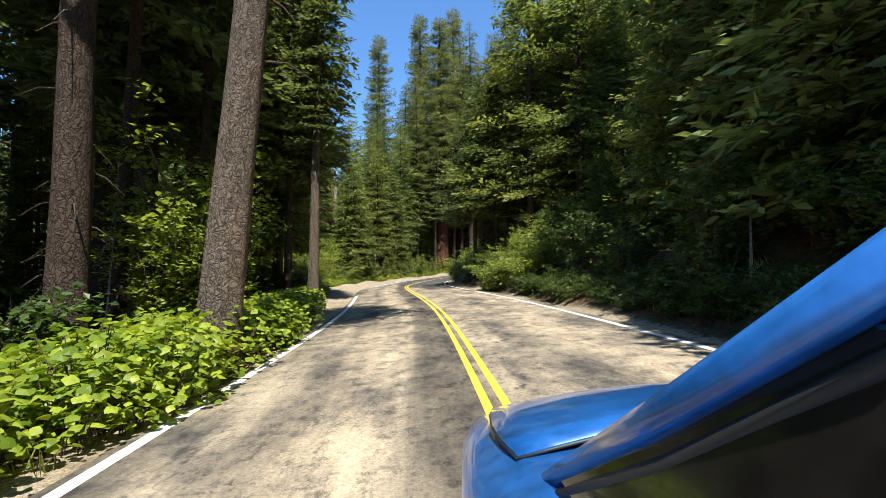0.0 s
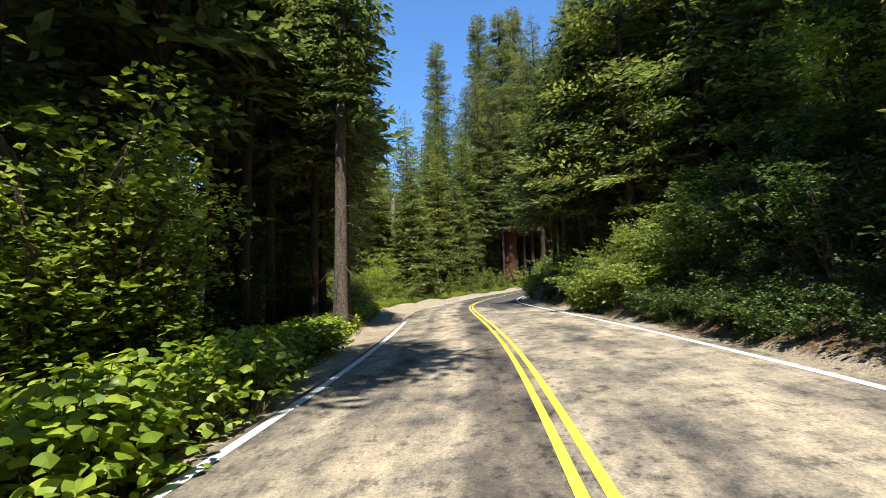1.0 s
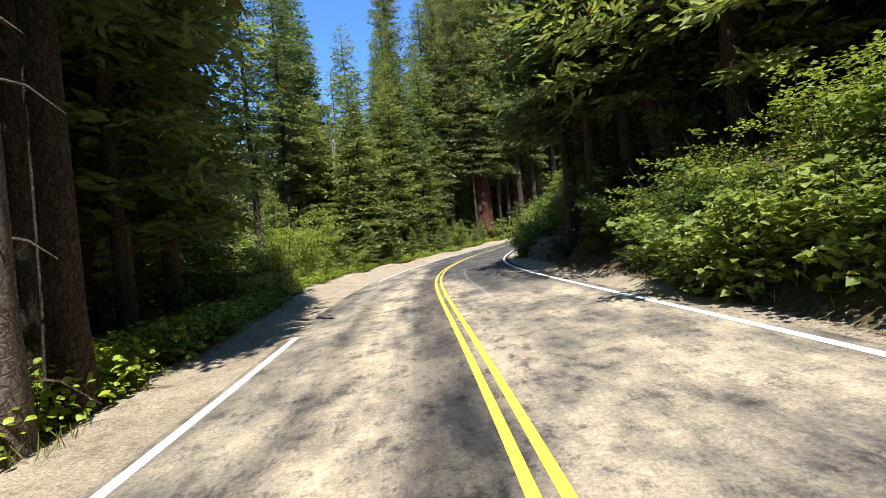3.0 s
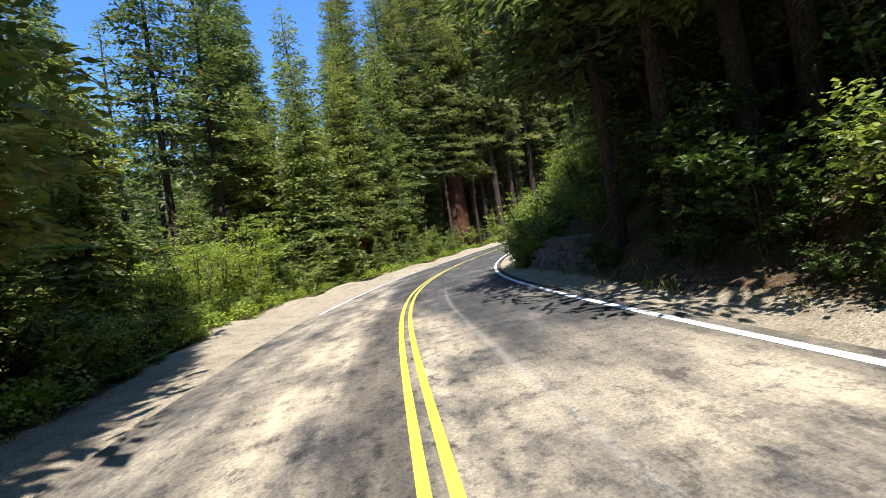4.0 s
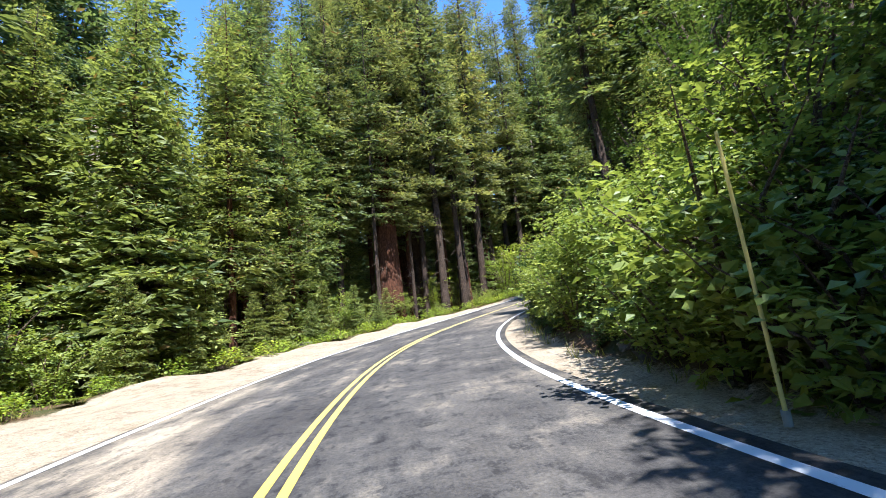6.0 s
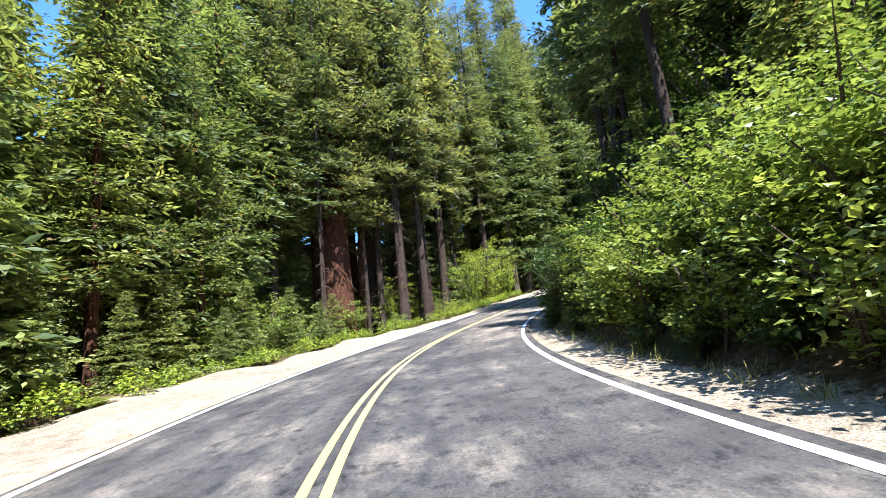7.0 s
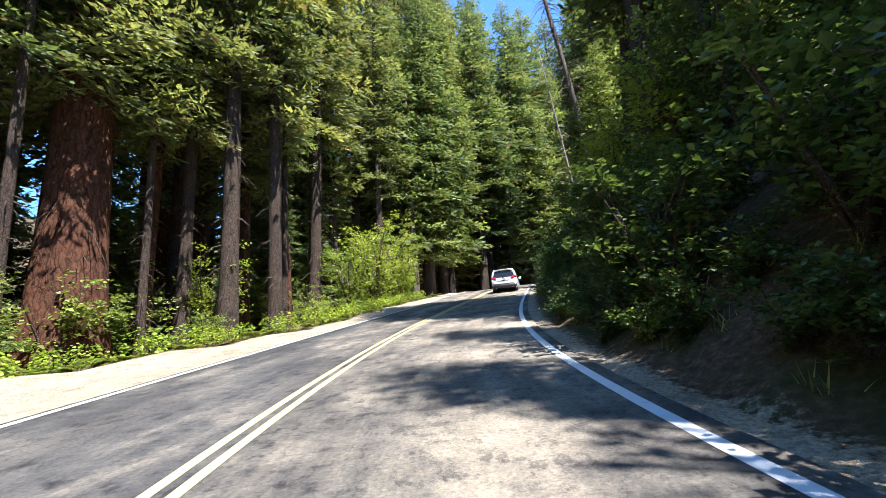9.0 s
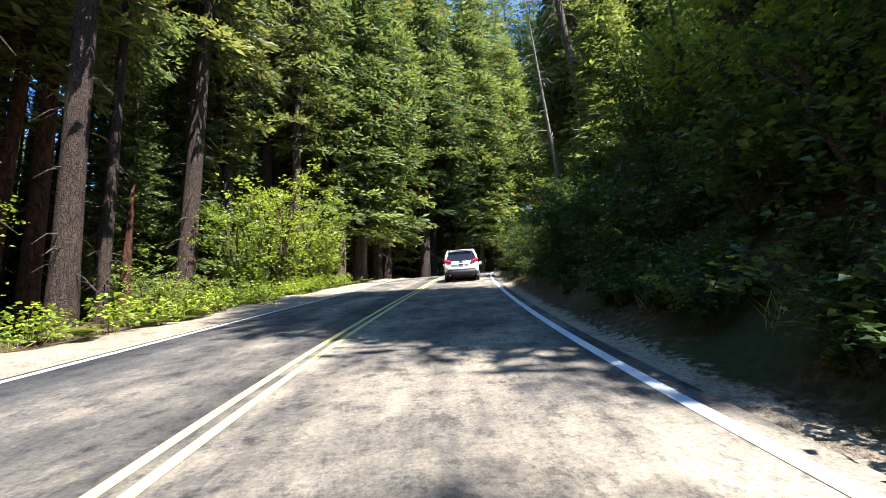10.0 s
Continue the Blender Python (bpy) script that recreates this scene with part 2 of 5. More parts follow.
MAPLE_LEAF = make_leaf("maple_leaves", (0.130, 0.195, 0.026), (0.370, 0.430, 0.085), 0.48, 0.45)
BERRY = make_leaf("thimbleberry_leaves", (0.130, 0.200, 0.016), (0.340, 0.410, 0.045), 0.40, 0.45, toned=False)
FERN = make_leaf("fern_fronds", (0.120, 0.175, 0.022), (0.280, 0.330, 0.055), 0.38, 0.6, toned=False)
BARK = make_bark("grey_brown_bark", (0.035, 0.026, 0.020), (0.235, 0.180, 0.138), 8.5)
BARK_DARK = make_bark("dark_bark", (0.014, 0.010, 0.008), (0.115, 0.082, 0.062))
BARK_RED = make_bark("cinnamon_bark", (0.020, 0.010, 0.007), (0.150, 0.066, 0.038), 3.4)
BARK_PALE = make_bark("bleached_wood", (0.15, 0.12, 0.095), (0.38, 0.33, 0.27), 9)
TWIG = make_bark("twig_bark", (0.06, 0.04, 0.03), (0.20, 0.15, 0.11), 14)
ROCK = make_rock()

# ---- the road's line ----
HEADING = [-0.68, 2.09, 4.23, 8.03, 8.16, 1.0, -9.19, -21.54, -32.67, -40.56, -43.03, -44.29, -52.0, -66.0, -80.0]
RISE = [-1.803, -1.324, -0.835, -0.299, 1.015, 3.221, 5.75, 7.6]
LEFT_LINE, RIGHT_LINE = 3.467, 3.353


def glide(x, x0, step, values):
    v = np.array(values, float)
    p = np.r_[2 * v[0] - v[1], v, 2 * v[-1] - v[-2]]
    u = np.clip((np.asarray(x, float) - x0) / step, 0, len(v) - 1 - 1e-9)
    i = u.astype(int)
    f = u - i
    a, b, c, d = p[i], p[i + 1], p[i + 2], p[i + 3]
    return b + 0.5 * f * (c - a + f * (2 * a - 5 * b + 4 * c - d + f * (3 * (b - c) + d - a)))


S = np.arange(-60.0, 150.1, 0.5)
HEAD = np.radians(np.where(S < -10, HEADING[0] + (S + 10) * 0.05, glide(S, -10, 10, HEADING)))
HEAD = np.where(S > 130, np.radians(-80 - (S - 130) * 0.6), HEAD)
_dx, _dy = -np.sin(HEAD) * 0.5, np.cos(HEAD) * 0.5
RX = np.r_[0, np.cumsum((_dx[1:] + _dx[:-1]) / 2)]
RY = np.r_[0, np.cumsum((_dy[1:] + _dy[:-1]) / 2)]
_zero = int(np.argmin(abs(S)))
RX, RY = RX - RX[_zero] + 0.645, RY - RY[_zero]
RZ = glide(S, -10, 20, RISE)
RZ = np.where(S < -10, RZ[np.argmin(abs(S + 10))] + (-10 - S) * 0.03, RZ)
BANK = np.interp(S, [-5, 32, 70], [0.0832, 0.0522, 0.0415])


def along(s):
    """Centre, heading and bank of the road at a length."""
    return (np.interp(s, S, RX), np.interp(s, S, RY), np.interp(s, S, RZ), np.interp(s, S, HEAD), np.interp(s, S, BANK))


LEFT_EDGE = ([-60, -10, 12, 19, 22, 33, 40, 48, 58, 65, 72, 78, 85, 95, 120, 150], [4.1, 4.1, 4.2, 4.9, 5.2, 6.0, 7.6, 9.0, 8.7, 8.4, 7.8, 7.0, 5.7, 5.7, 6.2, 6.2])
RIGHT_EDGE = ([-60, 20, 29, 42, 53, 60, 66, 104, 150], [3.9, 3.95, 4.6, 4.6, 4.7, 4.6, 4.0, 3.95, 3.95])


def road_side(x, y):
    """Length and offset (right plus) of places, by the nearest point of the line."""
    x, y = np.atleast_1d(x).astype(float), np.atleast_1d(y).astype(float)
    j = np.empty(len(x), int)
    for k in range(0, len(x), 4000):
        j[k : k + 4000] = ((x[k : k + 4000, None] - RX) ** 2 + (y[k : k + 4000, None] - RY) ** 2).argmin(1)
    w = (x - RX[j]) * np.cos(HEAD[j]) + (y - RY[j]) * np.sin(HEAD[j])
    return S[j], w, j


def lie(s, w, j):
    """Height of the land beside the road."""
    left, right = np.interp(s, *LEFT_EDGE), np.interp(s, *RIGHT_EDGE)
    base = RZ[j] + np.clip(w, -4.2, 4.2) * BANK[j]
    out_l, out_r = np.maximum(-w - left, 0), np.maximum(w - right - 0.3, 0)
    drop = -0.10 * np.minimum(out_l, 25) - 0.02 * np.minimum(np.maximum(-w - 4.2, 0), 6)
    bank_up = 0.25 * np.minimum(out_r, 3) + 0.62 * np.minimum(out_r, 14) + 0.42 * np.minimum(np.maximum(out_r - 14, 0), 70)
    hills = 0.30 * np.maximum(np.abs(w) - 75, 0) * (w < 0) + 0.25 * np.maximum(s - 149, 0)
    return base + drop + bank_up + np.minimum(hills, 120)


def ground_at(x, y):
    s, w, j = road_side(x, y)
    return float(lie(s, w, j)[0])


def place(s, w, lift=0.0):
    """The spot on the land at a length and offset of the road."""
    cx, cy, cz, h, b = along(s)
    x, y = cx + w * math.cos(h), cy + w * math.sin(h)
    return Vector((x, y, ground_at(x, y) + lift))


# ---- mesh helpers ----
def mesh_from(name, verts, faces, material, smooth=False, uvs=None, tone=None):
    me = bpy.data.meshes.new(name)
    me.from_pydata([tuple(v) for v in verts] if not isinstance(verts, np.ndarray) else verts.tolist(), [], faces if isinstance(faces, list) else faces.tolist())
    me.materials.append(material)
    if smooth:
        me.shade_smooth()
    if uvs is not None:
        lay = me.uv_layers.new(name="UVMap")
        idx = np.empty(len(me.loops), int)
        me.loops.foreach_get("vertex_index", idx)
        lay.data.foreach_set("uv", np.asarray(uvs, float)[idx].ravel())
    if tone is not None:
        me.attributes.new("tone", "FLOAT", "POINT").data.foreach_set("value", np.asarray(tone, np.float32))
    me.update()
    return me


def part(name, bm, material, parent, label=""):
    """A bmesh or a mesh as one object under a thing."""
    if isinstance(bm, bpy.types.Mesh):
        me = bm
    else:
        me = bpy.data.meshes.new(name)
        bm.to_mesh(me)
        bm.free()
        me.materials.append(material)
    ob = new(name, me)
    ob.parent = parent
    return tagged(ob, label)


def ribbon(w0, w1, s0, s1, lift, step=0.5):
    """A strip along the road between two offsets; texture in metres."""
    n = int((s1 - s0) / step) + 1
    ss = np.linspace(s0, s1, n)
    cx, cy, cz, h, b = along(ss)
    cols = np.linspace(w0, w1, max(2, int(abs(w1 - w0) / 1.0) + 1))
    verts, uv = [], []
    for w in cols:
        verts.append(np.stack([cx + w * np.cos(h), cy + w * np.sin(h), cz + w * b + lift], 1))
        uv.append(np.stack([np.full(n, w), ss], 1))
    verts, uv = np.concatenate(verts), np.concatenate(uv)
    faces = []
    for c in range(len(cols) - 1):
        for i in range(n - 1):
            a = c * n + i
            faces.append((a, a + n, a + n + 1, a + 1))
    return verts, faces, uv


# ---- road and land ----
v, f, uv = ribbon(-3.66, 3.60, -58, 148, 0.0)
road = new("road", mesh_from("road", v, f, ASPHALT, True, uv))
sol = road.modifiers.new("thickness", "SOLIDIFY")
sol.thickness, sol.offset = 0.12, -1
tagged(road, "worn bleached and patched grey two-lane asphalt mountain road", "road", kind="structure")
for name, w, wide, spans, m, lab in (
    ("yellow_line", -0.10, 0.095, ((-58, 148),), YELLOW, "solid yellow centre line painted on the asphalt"),
    ("yellow_line", 0.10, 0.095, ((-58, 148),), YELLOW, "solid yellow centre line painted on the asphalt"),
    ("edge_line", -LEFT_LINE, 0.155, ((-58, 26.5), (40.0, 148)), WHITE, "worn white edge line along the shoulder"),
    ("edge_line", RIGHT_LINE, 0.125, ((-58, 148),), WHITE, "worn white edge line along the bank"),
):
    for s0, s1 in spans:
        v, f, uv = ribbon(w - wide / 2, w + wide / 2, s0, s1, 0.005)
        tagged(new(name, mesh_from(name, v, f, m, False, uv)), lab, "road marking", kind="structure")

fine = np.arange(-70, 110.1, 0.9)
coarse = np.array([3, 7, 13, 22, 36, 60, 100, 170, 300, 550, 1000, 1800, 3000.0])
gx = np.r_[(-70 - coarse)[::-1], fine, 110 + coarse]
fy = np.arange(-45, 150.1, 0.9)
gy = np.r_[(-45 - coarse)[::-1], fy, 150 + coarse]
X, Y = np.meshgrid(gx, gy, indexing="ij")
s_, w_, j_ = road_side(X.ravel(), Y.ravel())
z_ = lie(s_, w_, j_)
near = np.abs(w_)
rough_amt = np.clip((near - 4.2) / 4, 0, 1)
z_ = z_ + rough_amt * (0.10 * np.sin(X.ravel() * 1.3 + Y.ravel() * 0.7) + 0.12 * np.sin(X.ravel() * 0.45 - Y.ravel() * 0.9))
z_ = z_ - np.where(near < 4.6, 0.035 + 0.03 * np.clip(4.0 - near, 0, 1), 0.0)
gl = np.interp(s_, *LEFT_EDGE)
gr = np.interp(s_, *RIGHT_EDGE)
gravel = np.where(w_ < 0, np.clip((gl + 0.6 + w_) / 1.0, 0, 1), np.clip((gr + 0.5 - w_) / 1.0, 0, 1))
nx_, ny_ = len(gx), len(gy)
ii = np.arange(nx_ * ny_).reshape(nx_, ny_)
faces = np.stack([ii[:-1, :-1], ii[1:, :-1], ii[1:, 1:], ii[:-1, 1:]], -1).reshape(-1, 4)
ground = new("ground", mesh_from("ground", np.stack([X.ravel(), Y.ravel(), z_], 1), faces, GROUND, True, np.stack([gravel, gravel], 1)))
tagged(ground, "needle-littered forest floor with pale gravel road shoulders", "ground", kind="structure")

# ---- trees and plants ----
rng = np.random.default_rng(7)


def tube(path, radii, sides=8, flute=0.0, seed=0):
    """A tapered tube along points; flute: depth of its furrows as a share of the radius."""
    r = np.random.default_rng(seed)
    path = np.asarray(path, float)
    n = len(path)
    ph = r.uniform(0, 6.28, 4)
    verts, faces = [], []
    for i in range(n):
        d = path[min(i + 1, n - 1)] - path[max(i - 1, 0)]
        d /= np.linalg.norm(d) + 1e-9
        a = np.cross(d, (0.0, 1.0, 0.0) if abs(d[1]) < 0.9 else (1.0, 0.0, 0.0))
        a /= np.linalg.norm(a)
        b = np.cross(d, a)
        for k in range(sides):
            t = 2 * math.pi * k / sides
            q = radii[i] * (1 + flute * (0.6 * math.sin(5 * t + ph[0] + 0.25 * i) + 0.5 * math.sin(9 * t + ph[1] - 0.4 * i) + 0.4 * math.sin(3 * t + ph[2])) + r.normal(0, flute * 0.25))
            verts.append(path[i] + q * (math.cos(t) * a + math.sin(t) * b))
    for i in range(n - 1):
        for k in range(sides):
            k2 = (k + 1) % sides
            faces.append((i * sides + k, i * sides + k2, (i + 1) * sides + k2, (i + 1) * sides + k))
    faces.append(tuple(range((n - 1) * sides, n * sides)))
    return np.array(verts), faces


def join(pieces):
    verts, faces, o = [], [], 0
    for v, f in pieces:
        verts.append(np.asarray(v, float))
        faces += [tuple(int(i) + o for i in q) for q in f]
        o += len(v)
    return np.concatenate(verts), faces


def kites(base, way, across, length, width, fold=0.12):
    """Many small pointed leaves, two triangles each: base points, unit ways, unit sides, sizes."""
    n = len(base)
    up = np.cross(way, across)
    mid = base + way * (length * 0.45)[:, None]
    v = np.empty((n, 4, 3))
    v[:, 0] = base
    v[:, 1] = mid + across * (width / 2)[:, None] - up * (width * fold)[:, None]
    v[:, 2] = base + way * length[:, None]
    v[:, 3] = mid - across * (width / 2)[:, None] - up * (width * fold)[:, None]
    i = np.arange(n)[:, None] * 4
    f = np.concatenate([i + [0, 1, 2], i + [0, 2, 3]], 0)
    return v.reshape(-1, 3), f


def unit(v):
    return v / (np.linalg.norm(v, axis=-1, keepdims=True) + 1e-9)


def conifer_crown(h0, h1, reach, levels, boughs, sprays, seed, droop=0.35, size=0.6, blunt=0.0, gap=0.0, fine=True):
    """Flat feathered boughs of a crown between two heights: needle sprays, the limbs that carry them, a tone for each bough."""
    r = np.random.default_rng(seed)
    B, W, A, L, Wd, T = [], [], [], [], [], []
    limbs = []
    up = np.array([0, 0, 1.0])
    steps = (0.0, 0.22, 0.42, 0.62, 0.82) if fine else (0.0, 0.5)
    for i in range(levels):
        f = min(max((i + r.uniform(-0.45, 0.45)) / levels, 0.0), 0.995)
        h = h0 + (h1 - h0) * f
        shape = (1 - f) ** (0.75 - 0.35 * blunt) * (0.55 + 0.45 * min(1, f * 5 + 0.35))
        spin = r.uniform(0, 6.28)
        for k in range(boughs):
            if r.random() < gap:
                continue
            a = spin + 6.28 * k / boughs + r.normal(0, 0.3)
            ln = reach * shape * r.uniform(0.5, 1.2) + 0.3
            out = np.array([math.cos(a), math.sin(a), 0.0])
            side = np.array([-out[1], out[0], 0.0])
            lift = 0.45 * f - droop * (1 - f) + r.normal(0, 0.09)
            m = max(3, int(sprays * (0.35 + 0.65 * shape)))
            u = np.linspace(0.16, 1.0, m) + r.normal(0, 0.02, m)
            pts = up * h + out * (ln * u)[:, None] + up * (ln * (lift * u - 0.30 * droop * u * u + 0.14 * u ** 3))[:, None]
            if k % 2 == 0 and ln > 0.8:
                tip = pts[-1] * 0.85 + up * h * 0.15
                limbs.append(tube([up * h, pts[m // 2], tip], [0.016 * ln + 0.012, 0.010 * ln + 0.006, 0.006], 3))
            tone = r.uniform(0, 1)
            reach_side = (0.40 * ln * np.sin(np.pi * (0.10 + 0.84 * np.clip(u, 0, 1))) ** 0.8 + 0.10) * r.uniform(0.7, 1.25, m)
            for sgn in (-1, 1):
                way = unit(out * 0.62 + side * (sgn * 0.9) + up * -0.16 + r.normal(0, 0.16, (m, 3)))
                for q, st in enumerate(steps):
                    w2 = unit(way + out * (0.35 if q % 2 else -0.25) + r.normal(0, 0.2, (m, 3)))
                    B.append(pts + way * (reach_side * st)[:, None] + r.normal(0, 0.035, (m, 3)) * (1 + 0.25 * ln))
                    W.append(w2)
                    A.append(unit(np.cross(w2, up * 0.8 + r.normal(0, 0.55, (m, 3)))))
                    ls = np.clip(reach_side * (0.52 if fine else 0.85), 0.10, (0.8 if fine else 1.1) * size) * r.uniform(0.65, 1.3, m)
                    L.append(ls)
                    Wd.append(ls * r.uniform(0.30, 0.46, m))
                    T.append(np.full(m, tone))
    v, f = kites(*(np.concatenate(q) for q in (B, W, A, L, Wd)))
    return v, f, limbs, np.repeat(np.concatenate(T), 4)


def trunk_path(h, lean, seed, n=10):
    r = np.random.default_rng(seed)
    z = np.linspace(0, 1, n) ** 1.15
    p = np.stack([lean[0] * z * h + 0.006 * h * np.cumsum(r.normal(0, 0.35, n)) * z, lean[1] * z * h + 0.006 * h * np.cumsum(r.normal(0, 0.35, n)) * z, z * h - 0.4 * (z == 0)], 1)
    return p, z


def conifer(name, h, radius, crown0, reach, levels, boughs, sprays, seed, bark, leaf, label, lean=(0, 0), flare=0.35, sides=12, flute=0.05, dead=10, boughs_shown=True, **kw):
    """A whole conifer under an Empty at its foot."""
    tree = new(name)
    p, z = trunk_path(h, lean, seed, 14)
    rad = radius * ((1 - z) ** 0.8 * 0.92 + 0.03) * (1 + flare * np.exp(-z * h / (radius * 2.2)))
    tv, tf = tube(p, rad, sides, flute, seed)
    part("trunk", mesh_from("trunk", tv, tf, bark, True), None, tree)
    v, f, limbs, tone = conifer_crown(crown0, h * 0.995, reach, levels, boughs, sprays, seed, **kw)
    # the crown follows the lean of the trunk
    v[:, 0] += np.interp(v[:, 2], p[:, 2], p[:, 0])
    v[:, 1] += np.interp(v[:, 2], p[:, 2], p[:, 1])
    tagged(part("crown", mesh_from("crown", v, f, leaf, tone=tone), None, tree), kind="stuff")
    r = np.random.default_rng(seed + 99)
    for _ in range(dead):
        a, hh = r.uniform(0, 6.28), r.uniform(0.12, 1.0) * max(crown0, 2.0)
        ln = r.uniform(0.5, 1.0) * (0.5 + radius * 2.0)
        o = np.array([np.interp(hh, p[:, 2], p[:, 0]), np.interp(hh, p[:, 2], p[:, 1]), hh])
        d = np.array([math.cos(a), math.sin(a), r.uniform(-0.6, 0.1)])
        limbs.append(tube([o, o + d * ln * 0.6, o + d * ln + np.array([0, 0, -0.25 * ln])], [0.03, 0.018, 0.006], 4))
    if limbs and boughs_shown:
        lv, lf = join(limbs)
        lv[:, 0] += np.where(lv[:, 2] > crown0, np.interp(lv[:, 2], p[:, 2], p[:, 0]), 0)
        lv[:, 1] += np.where(lv[:, 2] > crown0, np.interp(lv[:, 2], p[:, 2], p[:, 1]), 0)
        tagged(part("branch", mesh_from("branch", lv, lf, TWIG), None, tree, "bare brown branches"), kind="stuff")
    return tagged(tree, label, "tree")


def broadleaf(name, h, spread, stems, clumps, leaves, seed, leaf, label, size=0.12, low=0.15, category="shrub", wide=0.75):
    """A shrub or a small broad-leaved tree: stems, and leaves in uneven sprays."""
    r = np.random.default_rng(seed)
    thing = new(name)
    limbs, ends = [], []
    for _ in range(stems):
        a, out = r.uniform(0, 6.28), r.uniform(0.25, 1.0) * spread
        top = np.array([math.cos(a) * out, math.sin(a) * out, h * r.uniform(0.55, 1.0)])
        foot = np.array([r.normal(0, 0.06 * spread), r.normal(0, 0.06 * spread), -0.1])
        mid = foot * 0.4 + top * 0.5 + np.array([0, 0, 0.18 * h]) + r.normal(0, 0.04 * h, 3)
        limbs.append(tube([foot, mid, top], [0.012 * h + 0.006, 0.008 * h + 0.004, 0.004], 5))
        for _ in range(max(1, clumps // stems)):
            u = r.uniform(low, 1.0)
            q = (1 - u) ** 2 * foot + 2 * u * (1 - u) * mid + u * u * top
            ends.append(q + r.normal(0, 0.13, 3) * np.array([spread, spread, h * 0.6]))
    B, W, A, L, Wd, T = [], [], [], [], [], []
    for e in ends:
        n = max(4, int(leaves * r.uniform(0.5, 1.4)))
        d = unit(np.array([e[0], e[1], 0.15 * h]) + r.normal(0, 0.25, 3))
        spray = r.uniform(0.25, 0.6) * (0.35 + 0.12 * h)
        u = r.uniform(-0.35, 1.0, n)
        flat = r.normal(0, 1, (n, 3)) * np.array([1, 1, 0.35]) * spray * 0.45
        B.append(e + d * (u * spray)[:, None] + flat)
        a = r.uniform(0, 6.28, n)
        w = unit(np.stack([np.cos(a), np.sin(a), r.normal(-0.25, 0.3, n)], 1) + d * 0.5)
        W.append(w)
        A.append(unit(np.cross(w, np.array([0, 0, 1.0]) + r.normal(0, 0.45, (n, 3)))))
        s = size * r.uniform(0.55, 1.35, n)
        L.append(s)
        Wd.append(s * wide * r.uniform(0.8, 1.15, n))
        T.append(np.full(n, r.uniform(0, 1)))
    v, f = kites(*(np.concatenate(q) for q in (B, W, A, L, Wd)), fold=0.18)
    v[:, 2] = np.maximum(v[:, 2], 0.02)
    tagged(part("stem", mesh_from("stem", *join(limbs), TWIG), None, thing), kind="stuff")
    tagged(part("foliage", mesh_from("foliage", v, f, leaf, tone=np.repeat(np.concatenate(T), 4)), None, thing), kind="stuff")
    return tagged(thing, label, category)


def thimbleberry(seed, h=0.95, spread=0.6, count=170, size=0.108):
    """A low plant with large lobed leaves on thin canes."""
    r = np.random.default_rng(seed)
    thing = new("thimbleberry")
    lobes = [(0.0, 0.10), (0.2, 0.45), (0.45, 0.60), (0.75, 0.30), (1.0, 0.0)]
    half = np.array(lobes)
    ring = np.concatenate([half, half[::-1][1:] * [1, -1]])
    n = len(ring)
    verts, faces, limbs = [], [], []
    for i in range(count):
        a, q = r.uniform(0, 6.28), math.sqrt(r.uniform(0, 1)) * spread
        tip = np.array([math.cos(a) * q, math.sin(a) * q, h * (1 - 0.35 * (q / spread) ** 2) * r.uniform(0.15, 1.05)])
        if i % 8 == 0:
            foot = np.array([tip[0] * 0.35, tip[1] * 0.35, -0.05])
            limbs.append(tube([foot, (foot + tip) / 2 + np.array([0, 0, 0.1]), tip], [0.008, 0.006, 0.004], 4))
        b = a + r.normal(0, 0.8)
        way = unit(np.array([math.cos(b), math.sin(b), r.normal(-0.45, 0.25)]))
        acr = unit(np.cross(way, np.array([0, 0, 1.0]) + r.normal(0, 0.3, 3)))
        up = np.cross(acr, way)
        s = size * r.uniform(0.6, 1.25)
        o = len(verts)
        verts.append(tip + way * s * 0.45 + up * 0.02 * s)
        for u, k in ring:
            verts.append(tip + way * (s * u) + acr * (s * k) - up * (s * (0.35 * abs(k) ** 1.5 + 0.18 * (u - 0.4) ** 2)))
        faces += [(o, o + 1 + k, o + 1 + (k + 1) % n) for k in range(n)]
    tagged(part("cane", mesh_from("cane", *join(limbs), TWIG), None, thing), kind="stuff")
    tagged(part("foliage", mesh_from("foliage", np.array(verts), faces, BERRY), None, thing), kind="stuff")
    return tagged(thing, "low thimbleberry plant with bright green lobed leaves", "plant", "verge plants")


